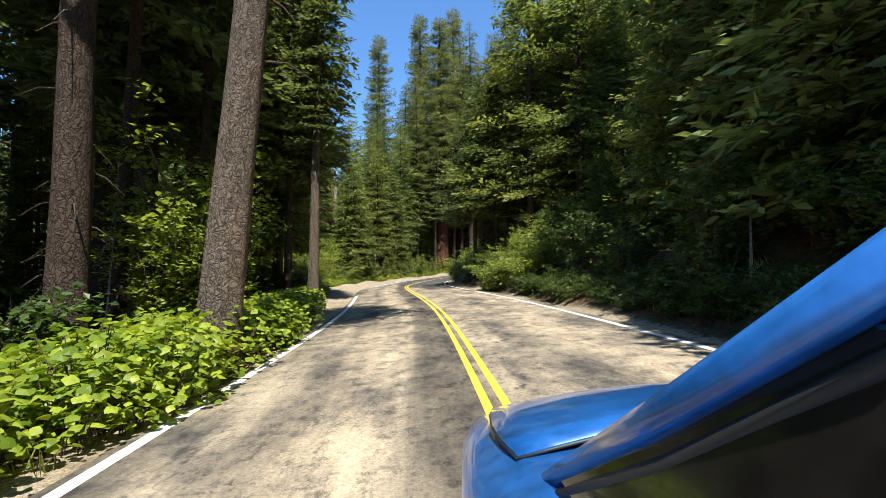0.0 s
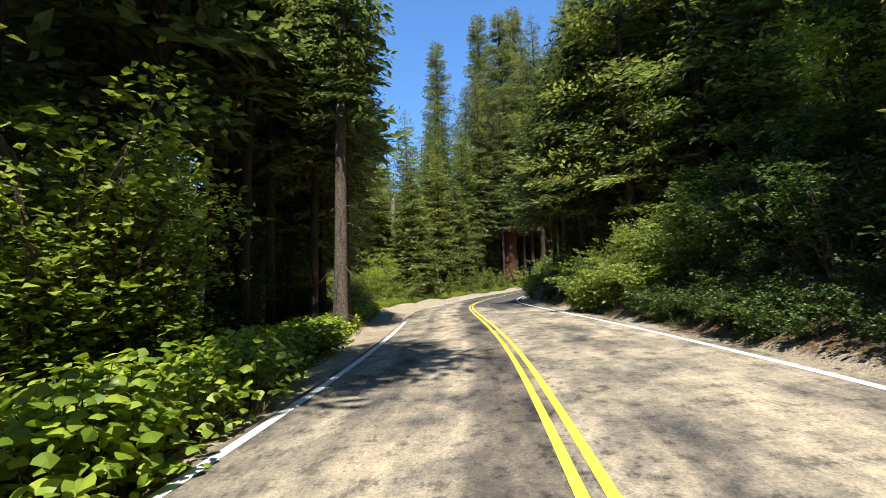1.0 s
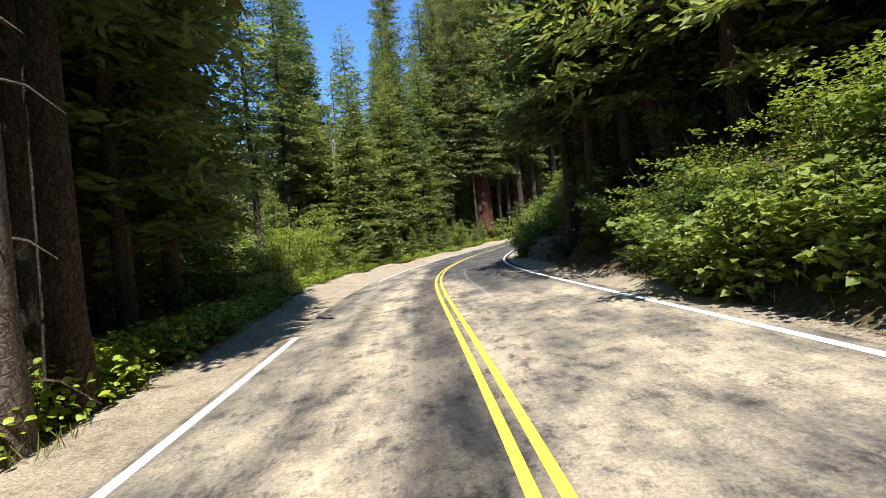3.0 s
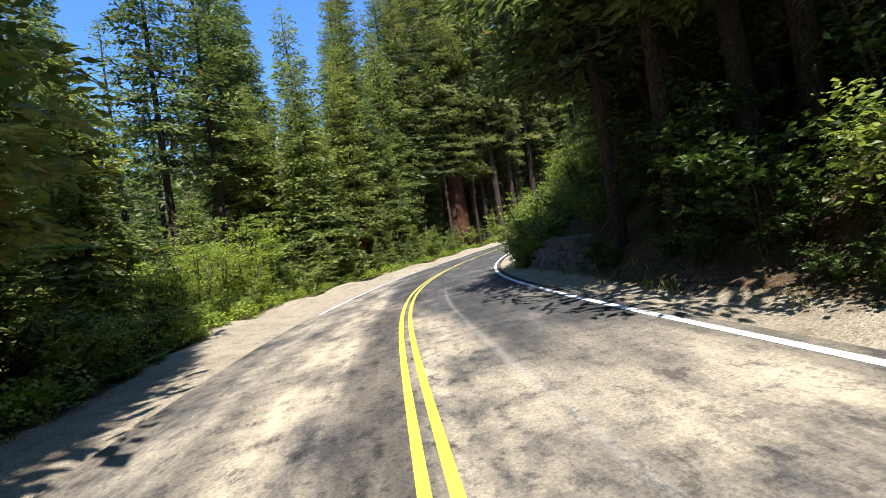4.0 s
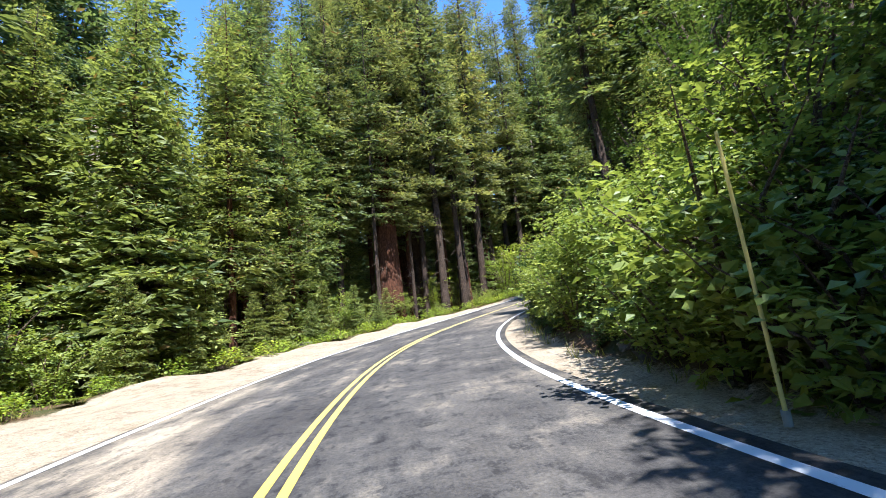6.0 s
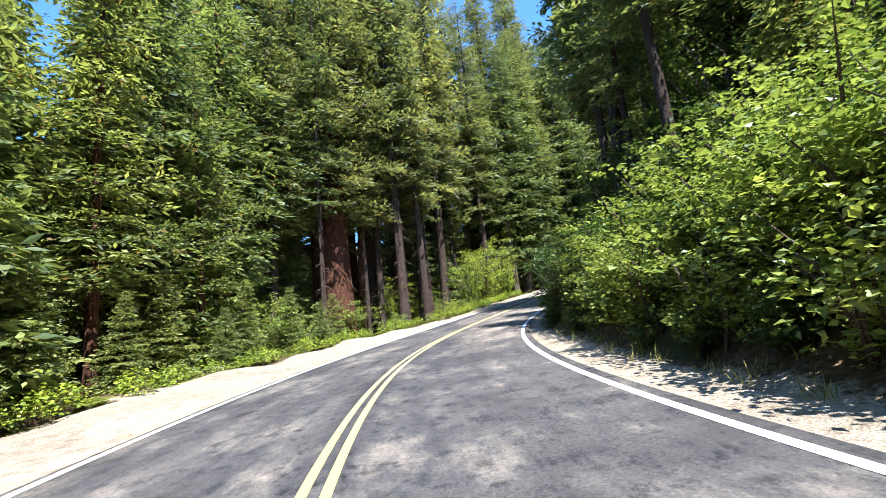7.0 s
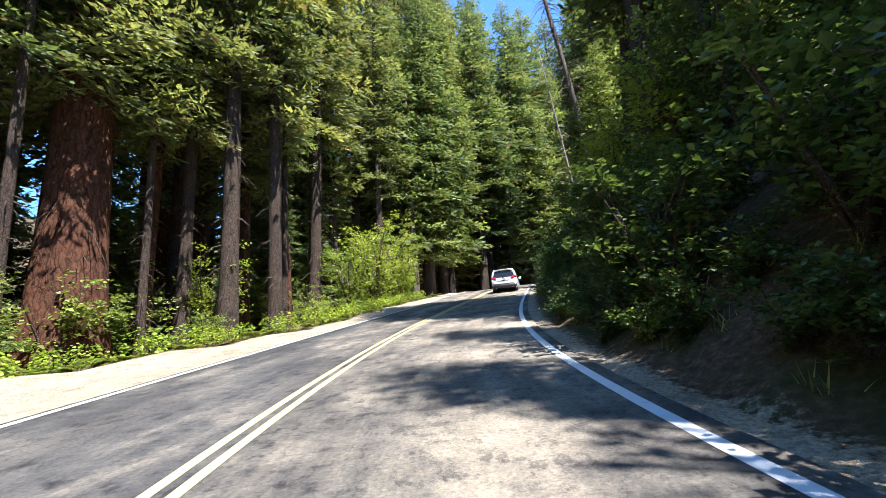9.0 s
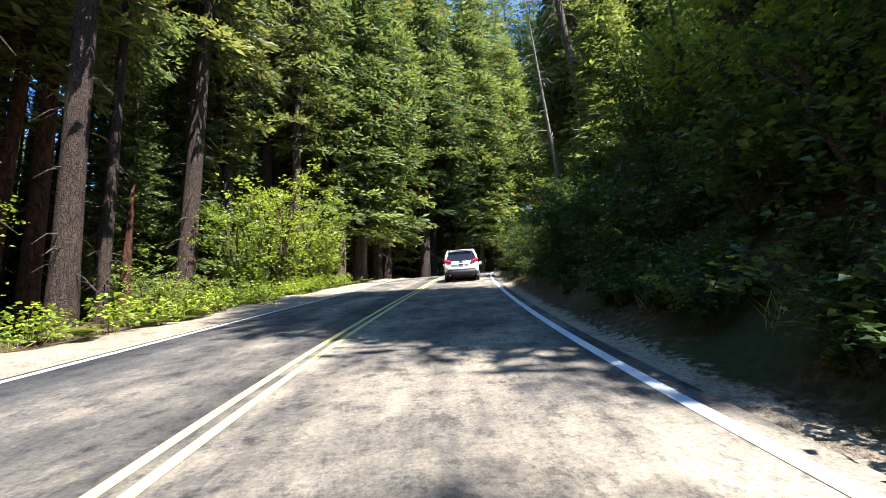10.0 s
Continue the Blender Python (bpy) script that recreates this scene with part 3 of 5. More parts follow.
def fern(seed, fronds=16, ln=0.7):
    r = np.random.default_rng(seed)
    thing = new("fern")
    B, W, A, L, Wd, limbs = [], [], [], [], [], []
    for k in range(fronds):
        a = r.uniform(0, 6.28)
        out = np.array([math.cos(a), math.sin(a), 0])
        l = ln * r.uniform(0.6, 1.15)
        u = np.linspace(0.12, 1, 15)
        p = out * (l * u * 0.85)[:, None] + np.array([0, 0, 1.0]) * (l * (0.95 * u - 0.72 * u * u))[:, None]
        limbs.append(tube([np.zeros(3), p[6], p[-1]], [0.006, 0.004, 0.002], 3))
        side = np.array([-out[1], out[0], 0.0])
        for sg in (-1, 1):
            w = unit(side * sg + out * 0.35 + np.array([0, 0, -0.15]) + r.normal(0, 0.08, (15, 3)))
            B.append(p)
            W.append(w)
            A.append(unit(np.cross(w, np.tile([0, 0, 1.0], (15, 1)))))
            s = l * 0.30 * np.sin(np.pi * (0.12 + 0.86 * u)) + 0.03
            L.append(s)
            Wd.append(s * 0.33)
    v, f = kites(*(np.concatenate(q) for q in (B, W, A, L, Wd)))
    tagged(part("stalk", mesh_from("stalk", *join(limbs), TWIG), None, thing), kind="stuff")
    tagged(part("frond", mesh_from("frond", v, f, FERN), None, thing), kind="stuff")
    return tagged(thing, "yellow-green bracken fern on the gravel verge", "fern", "verge ferns")


class Kind:
    """Makes things once and sets copies of them on the land; the first is used too."""

    def __init__(self, makers):
        self.makers, self.made = makers, {}

    def set(self, k, s, w, scale=1.0, turn=0.0, sink=0.0, tilt=(0.0, 0.0)):
        k %= len(self.makers)
        p = place(s, w, -sink)
        m = Matrix.Translation(p) @ pose(0, 0, 0, tilt[0], tilt[1], turn) @ Matrix.Scale(scale, 4)
        if k not in self.made:
            ob = self.made[k] = self.makers[k]()
            ob.matrix_basis = m
            return ob
        ob = copy_thing(self.made[k], Matrix())
        ob.matrix_basis = m
        return ob


TALL = "tall dark green fir with a straight grey-brown trunk"
tall = Kind([
    lambda: conifer("tall_fir", 34, 0.42, 8, 4.6, 46, 6, 10, 11, BARK_DARK, FIR, TALL, size=0.88, gap=0.1),
    lambda: conifer("tall_fir", 38, 0.48, 11, 4.4, 46, 6, 10, 12, BARK_DARK, FIR, TALL, size=0.88, gap=0.18, blunt=0.4),
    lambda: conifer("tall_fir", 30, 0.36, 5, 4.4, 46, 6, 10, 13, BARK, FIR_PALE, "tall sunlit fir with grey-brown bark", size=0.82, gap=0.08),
    lambda: conifer("tall_pine", 36, 0.40, 13, 3.6, 34, 5, 9, 14, BARK_DARK, FIR, "tall pine with a bare dark trunk and a thin crown", size=0.8, gap=0.3, blunt=0.8, dead=22),
])
far_fir = Kind([
    lambda: conifer("far_fir", 32, 0.42, 3, 4.6, 30, 5, 6, 15, BARK_DARK, FIR, "distant dark green fir in the closed woods", size=1.75, sides=6, dead=0, boughs_shown=False, fine=False),
    lambda: conifer("far_fir", 38, 0.45, 5, 4.4, 32, 5, 6, 16, BARK_DARK, FIR, "distant dark green fir in the closed woods", size=1.75, blunt=0.4, sides=6, dead=0, boughs_shown=False, fine=False),
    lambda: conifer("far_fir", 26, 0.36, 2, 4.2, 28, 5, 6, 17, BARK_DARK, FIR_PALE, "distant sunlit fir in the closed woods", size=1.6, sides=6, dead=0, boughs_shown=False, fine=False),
])
young = Kind([
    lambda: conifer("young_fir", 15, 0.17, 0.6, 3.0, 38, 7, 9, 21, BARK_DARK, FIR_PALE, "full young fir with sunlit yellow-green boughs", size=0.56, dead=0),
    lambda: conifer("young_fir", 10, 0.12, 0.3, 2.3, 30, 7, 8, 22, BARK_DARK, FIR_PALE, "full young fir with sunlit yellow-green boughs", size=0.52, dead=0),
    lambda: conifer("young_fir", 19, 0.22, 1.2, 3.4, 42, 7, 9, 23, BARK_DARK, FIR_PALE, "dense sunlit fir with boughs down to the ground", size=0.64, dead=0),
])
slim = Kind([
    lambda: conifer("slim_fir", 26, 0.20, 10, 2.2, 28, 5, 6, 31, BARK_DARK, FIR, "slender forest fir with a long bare dark trunk", size=0.85, gap=0.2, dead=26, sides=8),
    lambda: conifer("slim_fir", 22, 0.16, 7, 2.0, 28, 5, 6, 32, BARK, FIR, "slender forest fir with a long bare dark trunk", size=0.8, gap=0.2, dead=26, sides=8),
])
giant = Kind([
    lambda: conifer("giant_sequoia", 58, 1.35, 12, 6.0, 56, 7, 16, 41, BARK_RED, SEQUOIA_LEAF, "giant sequoia with a fluted cinnamon-red trunk", size=0.62, gap=0.2, blunt=0.9, flare=0.4, sides=36, flute=0.06, dead=14),
    lambda: conifer("giant_sequoia", 64, 1.2, 16, 5.4, 56, 7, 16, 42, BARK_RED, SEQUOIA_LEAF, "giant sequoia with a fluted cinnamon-red trunk", size=0.62, gap=0.2, blunt=0.9, flare=0.4, sides=30, flute=0.06, dead=14),
])
grove = Kind([
    lambda: conifer("grove_fir", 46, 0.42, 13, 3.4, 44, 5, 9, 43, BARK_DARK, SEQUOIA_LEAF, "tall straight forest fir with a long bare brown trunk", size=0.8, gap=0.25, blunt=0.6, flare=0.25, sides=16, flute=0.04, dead=30),
    lambda: conifer("grove_cedar", 40, 0.34, 10, 3.0, 42, 5, 9, 44, BARK_RED, SEQUOIA_LEAF, "tall cedar with reddish fibrous bark and ragged foliage", size=0.75, gap=0.3, blunt=0.5, flare=0.3, sides=16, flute=0.06, dead=34),
    lambda: conifer("grove_fir", 36, 0.24, 12, 2.4, 34, 5, 8, 45, BARK_DARK, FIR, "slim dark-barked forest fir with a long bare trunk", size=0.75, gap=0.3, blunt=0.4, flare=0.2, sides=12, dead=34),
])
cedar = Kind([
    lambda: conifer("incense_cedar", 25, 0.26, 4.5, 2.7, 50, 6, 8, 46, BARK_RED, FIR_PALE, "feathery yellow-green cedar with reddish bark", size=0.5, gap=0.3, blunt=0.5, droop=0.2, dead=12),
    lambda: conifer("incense_cedar", 19, 0.20, 1.6, 2.4, 46, 6, 8, 47, BARK_RED, FIR_PALE, "feathery yellow-green cedar with reddish bark", size=0.45, gap=0.28, blunt=0.4, droop=0.2, dead=10),
])
bank_fir = Kind([
    lambda: conifer("bank_fir", 16, 0.20, 5.6, 3.5, 26, 7, 11, 48, BARK_DARK, FIR, "dark fir added on the bank so its crown shades the lane", size=0.45, gap=0.1, dead=16),
])
bough = Kind([
    lambda: conifer("layered_fir", 24, 0.30, 2.6, 5.2, 24, 6, 20, 25, BARK_DARK, FIR_PALE, "fir with layered sunlit boughs over the bank", size=0.5, gap=0.42, dead=14),
])
shrub = Kind([
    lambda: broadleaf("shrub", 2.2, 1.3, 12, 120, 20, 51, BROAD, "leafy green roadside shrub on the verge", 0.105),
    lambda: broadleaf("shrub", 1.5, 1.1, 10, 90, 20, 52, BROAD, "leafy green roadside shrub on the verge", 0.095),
    lambda: broadleaf("shrub", 2.8, 1.5, 14, 135, 18, 53, BROAD_SHADED, "shrub on the shaded bank, its leaves darkened to stand for shade", 0.13),
    lambda: broadleaf("shrub", 1.8, 1.3, 12, 100, 14, 54, BROAD_SHADED, "shrub on the shaded bank, its leaves darkened to stand for shade", 0.15),
])
low_bush = Kind([
    lambda: broadleaf("low_bush", 1.5, 1.1, 10, 80, 14, 55, BROAD, "low bright green bush at the foot of the bank", 0.14),
    lambda: broadleaf("low_bush", 1.8, 1.3, 12, 95, 14, 56, BROAD_SHADED, "low bush at the foot of the bank, leaves darkened for shade", 0.16),
])
maple = Kind([
    lambda: broadleaf("maple_tree", 5.5, 2.1, 12, 210, 18, 61, MAPLE_LEAF, "small bright green maple tree with layered leaves", 0.165, 0.12, "tree"),
    lambda: broadleaf("maple_tree", 7.0, 2.4, 12, 280, 20, 62, BROAD_SHADED, "tall leafy dogwood leaning over the bank, leaves darkened for shade", 0.14, 0.12, "tree"),
])
berry = Kind([lambda k=k: thimbleberry(70 + k) for k in range(4)])
ferns = Kind([lambda k=k: fern(80 + k) for k in range(3)])

GRASS = make_leaf("verge_grass", (0.10, 0.13, 0.03), (0.34, 0.33, 0.10), 0.35, 0.6, toned=False)


def grass(count, spot, seed, tall_=0.28):
    """Loose tufts of grass blades along an edge, as one mesh."""
    r = np.random.default_rng(seed)
    sw = np.array([spot(r) for _ in range(count)])
    cx, cy, cz, h, bk = along(sw[:, 0])
    x, y = cx + sw[:, 1] * np.cos(h), cy + sw[:, 1] * np.sin(h)
    s, w, j = road_side(x, y)
    base = np.repeat(np.stack([x, y, lie(s, w, j) - 0.04], 1), 9, 0) + np.concatenate([r.normal(0, 0.06, (count * 9, 2)), np.zeros((count * 9, 1))], 1)
    n = len(base)
    way = unit(np.concatenate([r.normal(0, 0.45, (n, 2)), np.ones((n, 1))], 1))
    acr = unit(np.cross(way, r.normal(0, 1, (n, 3))))
    v, f = kites(base, way, acr, tall_ * r.uniform(0.5, 1.3, n), np.full(n, 0.016), 0.0)
    return tagged(new("verge_grass", mesh_from("verge_grass", v, f, GRASS)), "thin dry yellow-green grass along the gravel edge", "grass", kind="stuff")

# ---- the verge beside the left lane ----
for i in range(240):
    s = -4 + 36 * (i + rng.random()) / 240
    e = float(np.interp(s, *LEFT_EDGE))
    w = -e + (0.22 if s < 13 else -0.15) - 2.7 * rng.random() ** 1.3
    berry.set(i, s, w, rng.uniform(0.95, 1.35) if s < 17 else rng.uniform(0.75, 1.1), rng.uniform(0, 360), 0.03)
for i in range(200):
    s = 32 + 74 * (i + rng.random()) / 200
    e = float(np.interp(s, *LEFT_EDGE))
    w = -e + 0.2 - 2.1 * rng.random()
    (ferns if i % 2 else berry).set(i, s, w, rng.uniform(0.65, 1.0), rng.uniform(0, 360), 0.02)

# single trees by the left lane
BIG = conifer("roadside_fir", 26, 0.38, 15.5, 3.0, 20, 5, 9, 101, BARK, FIR, "large roadside fir with furrowed grey-brown bark", lean=(0.075, 0.0), size=0.8, gap=0.2, flare=0.15, sides=26, flute=0.05, dead=6)
BIG.matrix_basis = Matrix.Translation(place(6.0, -4.3, -0.1))
TWIN = conifer("roadside_fir", 30, 0.27, 8.5, 1.8, 36, 5, 9, 102, BARK, FIR, "roadside fir with mossy grey bark beside a twin trunk", size=0.85, gap=0.15, sides=18, flute=0.04, dead=18)
TWIN.matrix_basis = Matrix.Translation(place(21.6, -5.45, -0.1))
TWIN2 = conifer("roadside_fir", 31, 0.265, 16, 1.7, 30, 5, 9, 103, BARK_DARK, FIR, "dark-barked roadside fir beside a twin trunk", size=0.85, gap=0.35, sides=18, flute=0.04, dead=8)
TWIN2.matrix_basis = Matrix.Translation(place(22.9, -5.6, -0.1))
# two firs added only for the shadow of their crowns on the gravel
for seed, s, w in ((104, 24.3, -7.2), (105, 27.6, -7.7)):
    shade_fir = conifer("forest_fir", 25, 0.20, 7.5, 3.5, 34, 6, 9, seed, BARK_DARK, FIR, "dense dark fir added to shade the gravel verge", size=0.85, gap=0.1, sides=14, flute=0.04, dead=8)
    shade_fir.matrix_basis = Matrix.Translation(place(s, w, -0.1))
for s, w, k, sc in ((29.1, -8.6, 2, 0.75), (33.3, -9.8, 2, 0.9), (8, -8.2, 3, 1.0), (9.3, -9.2, 3, 0.9), (10.4, -12.5, 3, 1.0), (16.4, -11, 0, 1.0), (19.4, -14, 1, 1.0), (14, -16, 3, 1.0), (27.6, -13, 1, 0.95), (32.8, -15, 3, 1.0), (30.7, -11, 0, 0.9), (0, -14, 1, 0.9), (11.8, -21, 0, 1.0), (23.4, -20, 1, 1.0),
                    (37.2, -16, 3, 0.9), (50, -17, 3, 0.8), (54, -17.5, 3, 0.85), (58, -21, 1, 0.9), (42.9, -24, 0, 0.9), (61.9, -25, 1, 1.0), (70.2, -22, 2, 1.0), (66.1, -31, 0, 1.1), (53.5, -34, 1, 1.0), (73.3, -17, 0, 1.1), (79.5, -15, 2, 1.1),
                    (88.5, -13, 1, 1.0), (92.5, -20, 0, 1.1), (83.5, -10.2, 3, 1.1), (100.4, -14, 1, 1.0), (105.1, -11, 3, 1.0), (78.5, -20, 1, 1.1), (87.5, -27, 0, 1.2), (109.8, -15, 0, 1.1), (96.5, -13, 2, 1.2), (85.5, -15, 0, 1.1), (113.5, -11, 1, 1.1), (117.3, -9.5, 0, 1.0)):
    (grove if s > 77 else tall).set(k, s, w, sc, rng.uniform(0, 360), 0.1)
for s, w, k, sc in ((59.8, -13.5, 0, 1.0), (57.3, -12.2, 2, 1.0), (56.6, -17, 2, 1.0), (48.8, -14.5, 1, 0.8), (45.1, -17, 2, 0.9), (62.4, -17.5, 2, 1.1), (52.4, -12.5, 1, 0.55),
                    (76.4, -16, 1, 0.9), (34.9, -12, 1, 0.8), (97.5, -17, 0, 1.0), (104.2, -17, 2, 1.0)):
    young.set(k, s, w, sc, rng.uniform(0, 360), 0.05)
giant.set(0, 78.8, -13.2, 0.88, 20, 0.3)
giant.set(1, 82, -22.5, 0.9, 60, 0.3)
giant.set(1, 93.5, -24, 1.0, 120, 0.3)
giant.set(1, 121, -14, 1.0, 200, 0.3)
giant.set(0, 130.4, -30, 1.0, 300, 0.3)
giant.set(1, 80.5, -34, 0.9, 80, 0.3)
giant.set(0, 107.9, -22, 0.95, 50, 0.3)
for i in range(60):
    s, w = rng.uniform(-5, 125), -rng.uniform(11, 40)
    slim.set(i, s, w, rng.uniform(0.75, 1.2), rng.uniform(0, 360), 0.05, (rng.normal(0, 1.5), rng.normal(0, 1.5)))
for i in range(46):
    s = -2 + 122 * (i + rng.random()) / 46
    young.set(i, s, -rng.uniform(15, 34), rng.uniform(0.4, 1.0), rng.uniform(0, 360), 0.05)
for s, w, k, sc in ((47.2, -10.6, 0, 1.2), (44, -11, 0, 1.3), (53.5, -11, 1, 1.4), (89.5, -9.3, 0, 0.9), (92, -9.6, 1, 1.0), (94.5, -9, 1, 0.8), (38.3, -8.8, 3, 0.9), (31.7, -8, 3, 1.0), (14, -9, 0, 1.2), (11.8, -7.6, 1, 1.0),
                    (57.7, -11, 1, 1.0), (66.1, -11.5, 1, 1.1), (74.3, -10, 1, 0.8), (81.5, -9.5, 1, 0.9), (27.6, -8.6, 3, 1.2), (21.2, -9.0, 2, 1.0), (17.6, -8.2, 3, 1.0), (6, -8.0, 3, 1.1), (2, -7.6, 2, 1.0), (34.9, -9.5, 3, 1.2), (41.7, -10.5, 2, 1.1)):
    shrub.set(k, s, w, sc, rng.uniform(0, 360), 0.05)
for s, w, k, sc in ((98.5, -8.6, 0, 1.35), (101.4, -9.0, 0, 1.3), (96, -9.4, 0, 1.0), (103.7, -8.6, 0, 1.1), (106.1, -9.6, 0, 0.9), (47.7, -12.0, 0, 0.85), (50.3, -12.2, 0, 1.15), (53, -12.6, 0, 0.75), (45.1, -13, 0, 0.8), (11.8, -7.6, 0, 1.15), (12.8, -7.0, 0, 0.8), (10.9, -7.4, 0, 0.8), (13.4, -8.6, 0, 1.1), (14.6, -9.5, 0, 1.0), (18.2, -10.5, 0, 0.9), (25.5, -11, 1, 0.9), (5, -10.5, 1, 0.9)):
    maple.set(k, s, w, sc, rng.uniform(0, 360), 0.05)

for s, w, k, sc in ((15, -8.4, 2, 0.9), (17.2, -9.6, 2, 1.0), (19.6, -8.2, 2, 0.8), (21.4, -10.2, 2, 1.0), (23.6, -8.8, 2, 0.9), (25.4, -11, 0, 0.7), (18.5, -12.4, 0, 0.8), (27.6, -9.4, 2, 0.85), (11.4, -9.2, 2, 0.9), (22.6, -13.5, 2, 1.0), (30, -10.8, 2, 0.9)):
    grove.set(k, s, w, sc, 53 * s, 0.1, (1.6 * math.sin(5 * s), 1.6 * math.cos(3 * s)))
for s, w, k, sc in ((55.5, -10.6, 1, 0.45), (57.6, -9.9, 1, 0.32), (59.4, -10.8, 1, 0.5), (61.5, -10.0, 1, 0.36), (63.6, -10.6, 1, 0.48), (65.8, -9.8, 1, 0.3), (67.6, -10.4, 1, 0.45), (70.2, -9.9, 1, 0.4), (72.4, -9.6, 1, 0.3), (74.2, -10, 1, 0.36)):
    young.set(k, s, w, sc, 37 * s, 0.05)
# long bare trunks of the grove past the bend, and feathery cedars before it
for s, w, k, sc in ((86, -9.3, 0, 0.9), (83, -12.2, 0, 0.8), (82, -13.4, 1, 1.1), (96, -12.5, 0, 1.15), (85, -14, 2, 1.0), (87.5, -13.4, 1, 0.8), (89.5, -17, 0, 1.0), (81, -17.5, 1, 0.9), (91.5, -13.2, 2, 1.0), (94, -18, 0, 1.1), (98.5, -15.5, 2, 1.1), (84.2, -19, 0, 1.0), (101, -13.5, 0, 1.0), (88.6, -10.4, 2, 0.9), (76, -12.2, 2, 0.9), (74, -14.5, 0, 0.8), (80.3, -11.6, 2, 0.8), (103, -18, 1, 1.1), (106, -14, 0, 1.2), (90, -22, 1, 1.1), (97, -23, 0, 1.2), (78, -18, 2, 1.0)):
    grove.set(k, s, w, sc, 53 * s, 0.1, (1.2 * math.sin(5 * s), 1.2 * math.cos(3 * s)))
for s, w, k, sc in ((62, -11.8, 0, 0.9), (64.5, -13.6, 0, 1.05), (66.6, -11.8, 1, 0.9), (69.5, -14, 0, 1.1), (66, -16.5, 0, 1.15), (60.2, -15.5, 0, 1.1), (72, -16.5, 0, 1.2)):
    cedar.set(k, s, w, sc, 71 * s, 0.1)

# ---- the bank beside the right lane ----
for i in range(150):
    s = -4 + 122 * (i + rng.random()) / 150
    e = float(np.interp(s, *RIGHT_EDGE))
    if 36 < s < 43:
        continue
    w = e + 0.75 + 2.4 * rng.random()
    # shade-darkened leaf kinds, bright ones only along the two sunlit stretches
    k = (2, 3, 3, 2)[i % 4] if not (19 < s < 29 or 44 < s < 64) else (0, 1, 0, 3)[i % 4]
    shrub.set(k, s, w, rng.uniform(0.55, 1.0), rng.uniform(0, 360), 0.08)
for i in range(84):
    s = -4 + 124 * (i + rng.random()) / 84
    e = float(np.interp(s, *RIGHT_EDGE))
    w = e + 2.6 + 6.5 * rng.random()
    if 38 < s < 50 and w < 11:
        continue
    if 45 < s < 65:
        w += 4.0
    if 17 < s < 30:
        w += 5.0
    if 65 <= s < 72 or 88 < s < 100:
        w += 3.2
    # the shade-darkened kind alone where the upper bank should look unlit
    maple.set(0 if i % 3 == 0 and not 45 < s < 76 else 1, s, w, rng.uniform(0.6, 1.15), rng.uniform(0, 360), 0.15)
for i in range(70):
    s = -30 + 160 * (i + rng.random()) / 70
    e = float(np.interp(s, *RIGHT_EDGE))
    near_by = 17 if 8.5 < s < 27 else (4.5 if s < 30 or s > 105 else (11 if 64 < s < 81 else 19))
    tall.set(i, s, e + near_by + 14 * rng.random(), rng.uniform(0.7, 1.05), rng.uniform(0, 360), 0.3)
for i in range(34):
    s = -30 + 160 * (i + rng.random()) / 34
    e = float(np.interp(s, *RIGHT_EDGE))
    if 14 < s < 24:
        continue
    young.set(i if not 43 < s < 76 else 1, s, e + 4.5 + 7 * rng.random(), rng.uniform(0.6, 1.0) if not 43 < s < 76 else 0.6, rng.uniform(0, 360), 0.2)
# firs added mostly behind the camera, unseen, to keep sun off the bank
for i in range(20):
    far_fir.set(i, rng.uniform(-38, 8), rng.uniform(9, 20), rng.uniform(0.8, 1.0), rng.uniform(0, 360), 0.3)
for i in range(130):
    s = -3 + 116 * (i + rng.random()) / 130
    if 36 < s < 42.8:
        continue
    # bright leaves only on sunlit stretches, leaves darkened for shade elsewhere
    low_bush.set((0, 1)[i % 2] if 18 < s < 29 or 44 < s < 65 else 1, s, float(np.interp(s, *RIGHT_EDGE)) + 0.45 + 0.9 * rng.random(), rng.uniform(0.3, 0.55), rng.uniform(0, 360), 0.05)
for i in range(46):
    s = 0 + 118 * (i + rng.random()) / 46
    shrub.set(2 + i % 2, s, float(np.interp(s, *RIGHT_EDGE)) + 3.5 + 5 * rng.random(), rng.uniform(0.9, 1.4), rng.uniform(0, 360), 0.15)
for i in range(14):
    s = 32 + 8.5 * rng.random()
    (young if i % 2 else maple).set(1 + i % 2, s, 7.5 + 5 * rng.random(), rng.uniform(0.6, 1.0), rng.uniform(0, 360), 0.2)

for s, w, k, sc in ((33.2, 7.8, 0, 0.5), (36.1, 9.6, 0, 0.45), (29.2, 12.5, 2, 0.9), (37.5, 12.5, 0, 0.5), (31, 6.6, 0, 0.55)):
    tall.set(k, s, w, sc, 77 * s, 0.4)
for s, w, k, sc in ((61.9, 10.5, 1, 0.9),):
    maple.set(k, s, w, sc, 50 * s, 0.15)
# firs added for the shadow that their high crowns throw on the right lane
for s, w, sc in ((32.3, 5.8, 1.0), (34.6, 5.6, 0.95), (36.6, 6.4, 0.9), (30.2, 7.2, 1.1)):
    bank_fir.set(0, s, w, sc, 31 * s, 0.2)
# firs whose layered boughs hang over the shrubs
for s, w, k, sc, tu in ((27.9, 8.3, 0, 0.95, 30), (30.7, 9.4, 0, 1.1, 140), (25.5, 10.8, 0, 1.05, 250)):
    bough.set(k, s, w, sc, tu, 0.4)
for s, w, k, sc in ((64, 12.5, 0, 0.6), (69.2, 12, 1, 0.55)):
    tall.set(k, s, w, sc, 33 * s, 0.4, (0.0, -2.5))
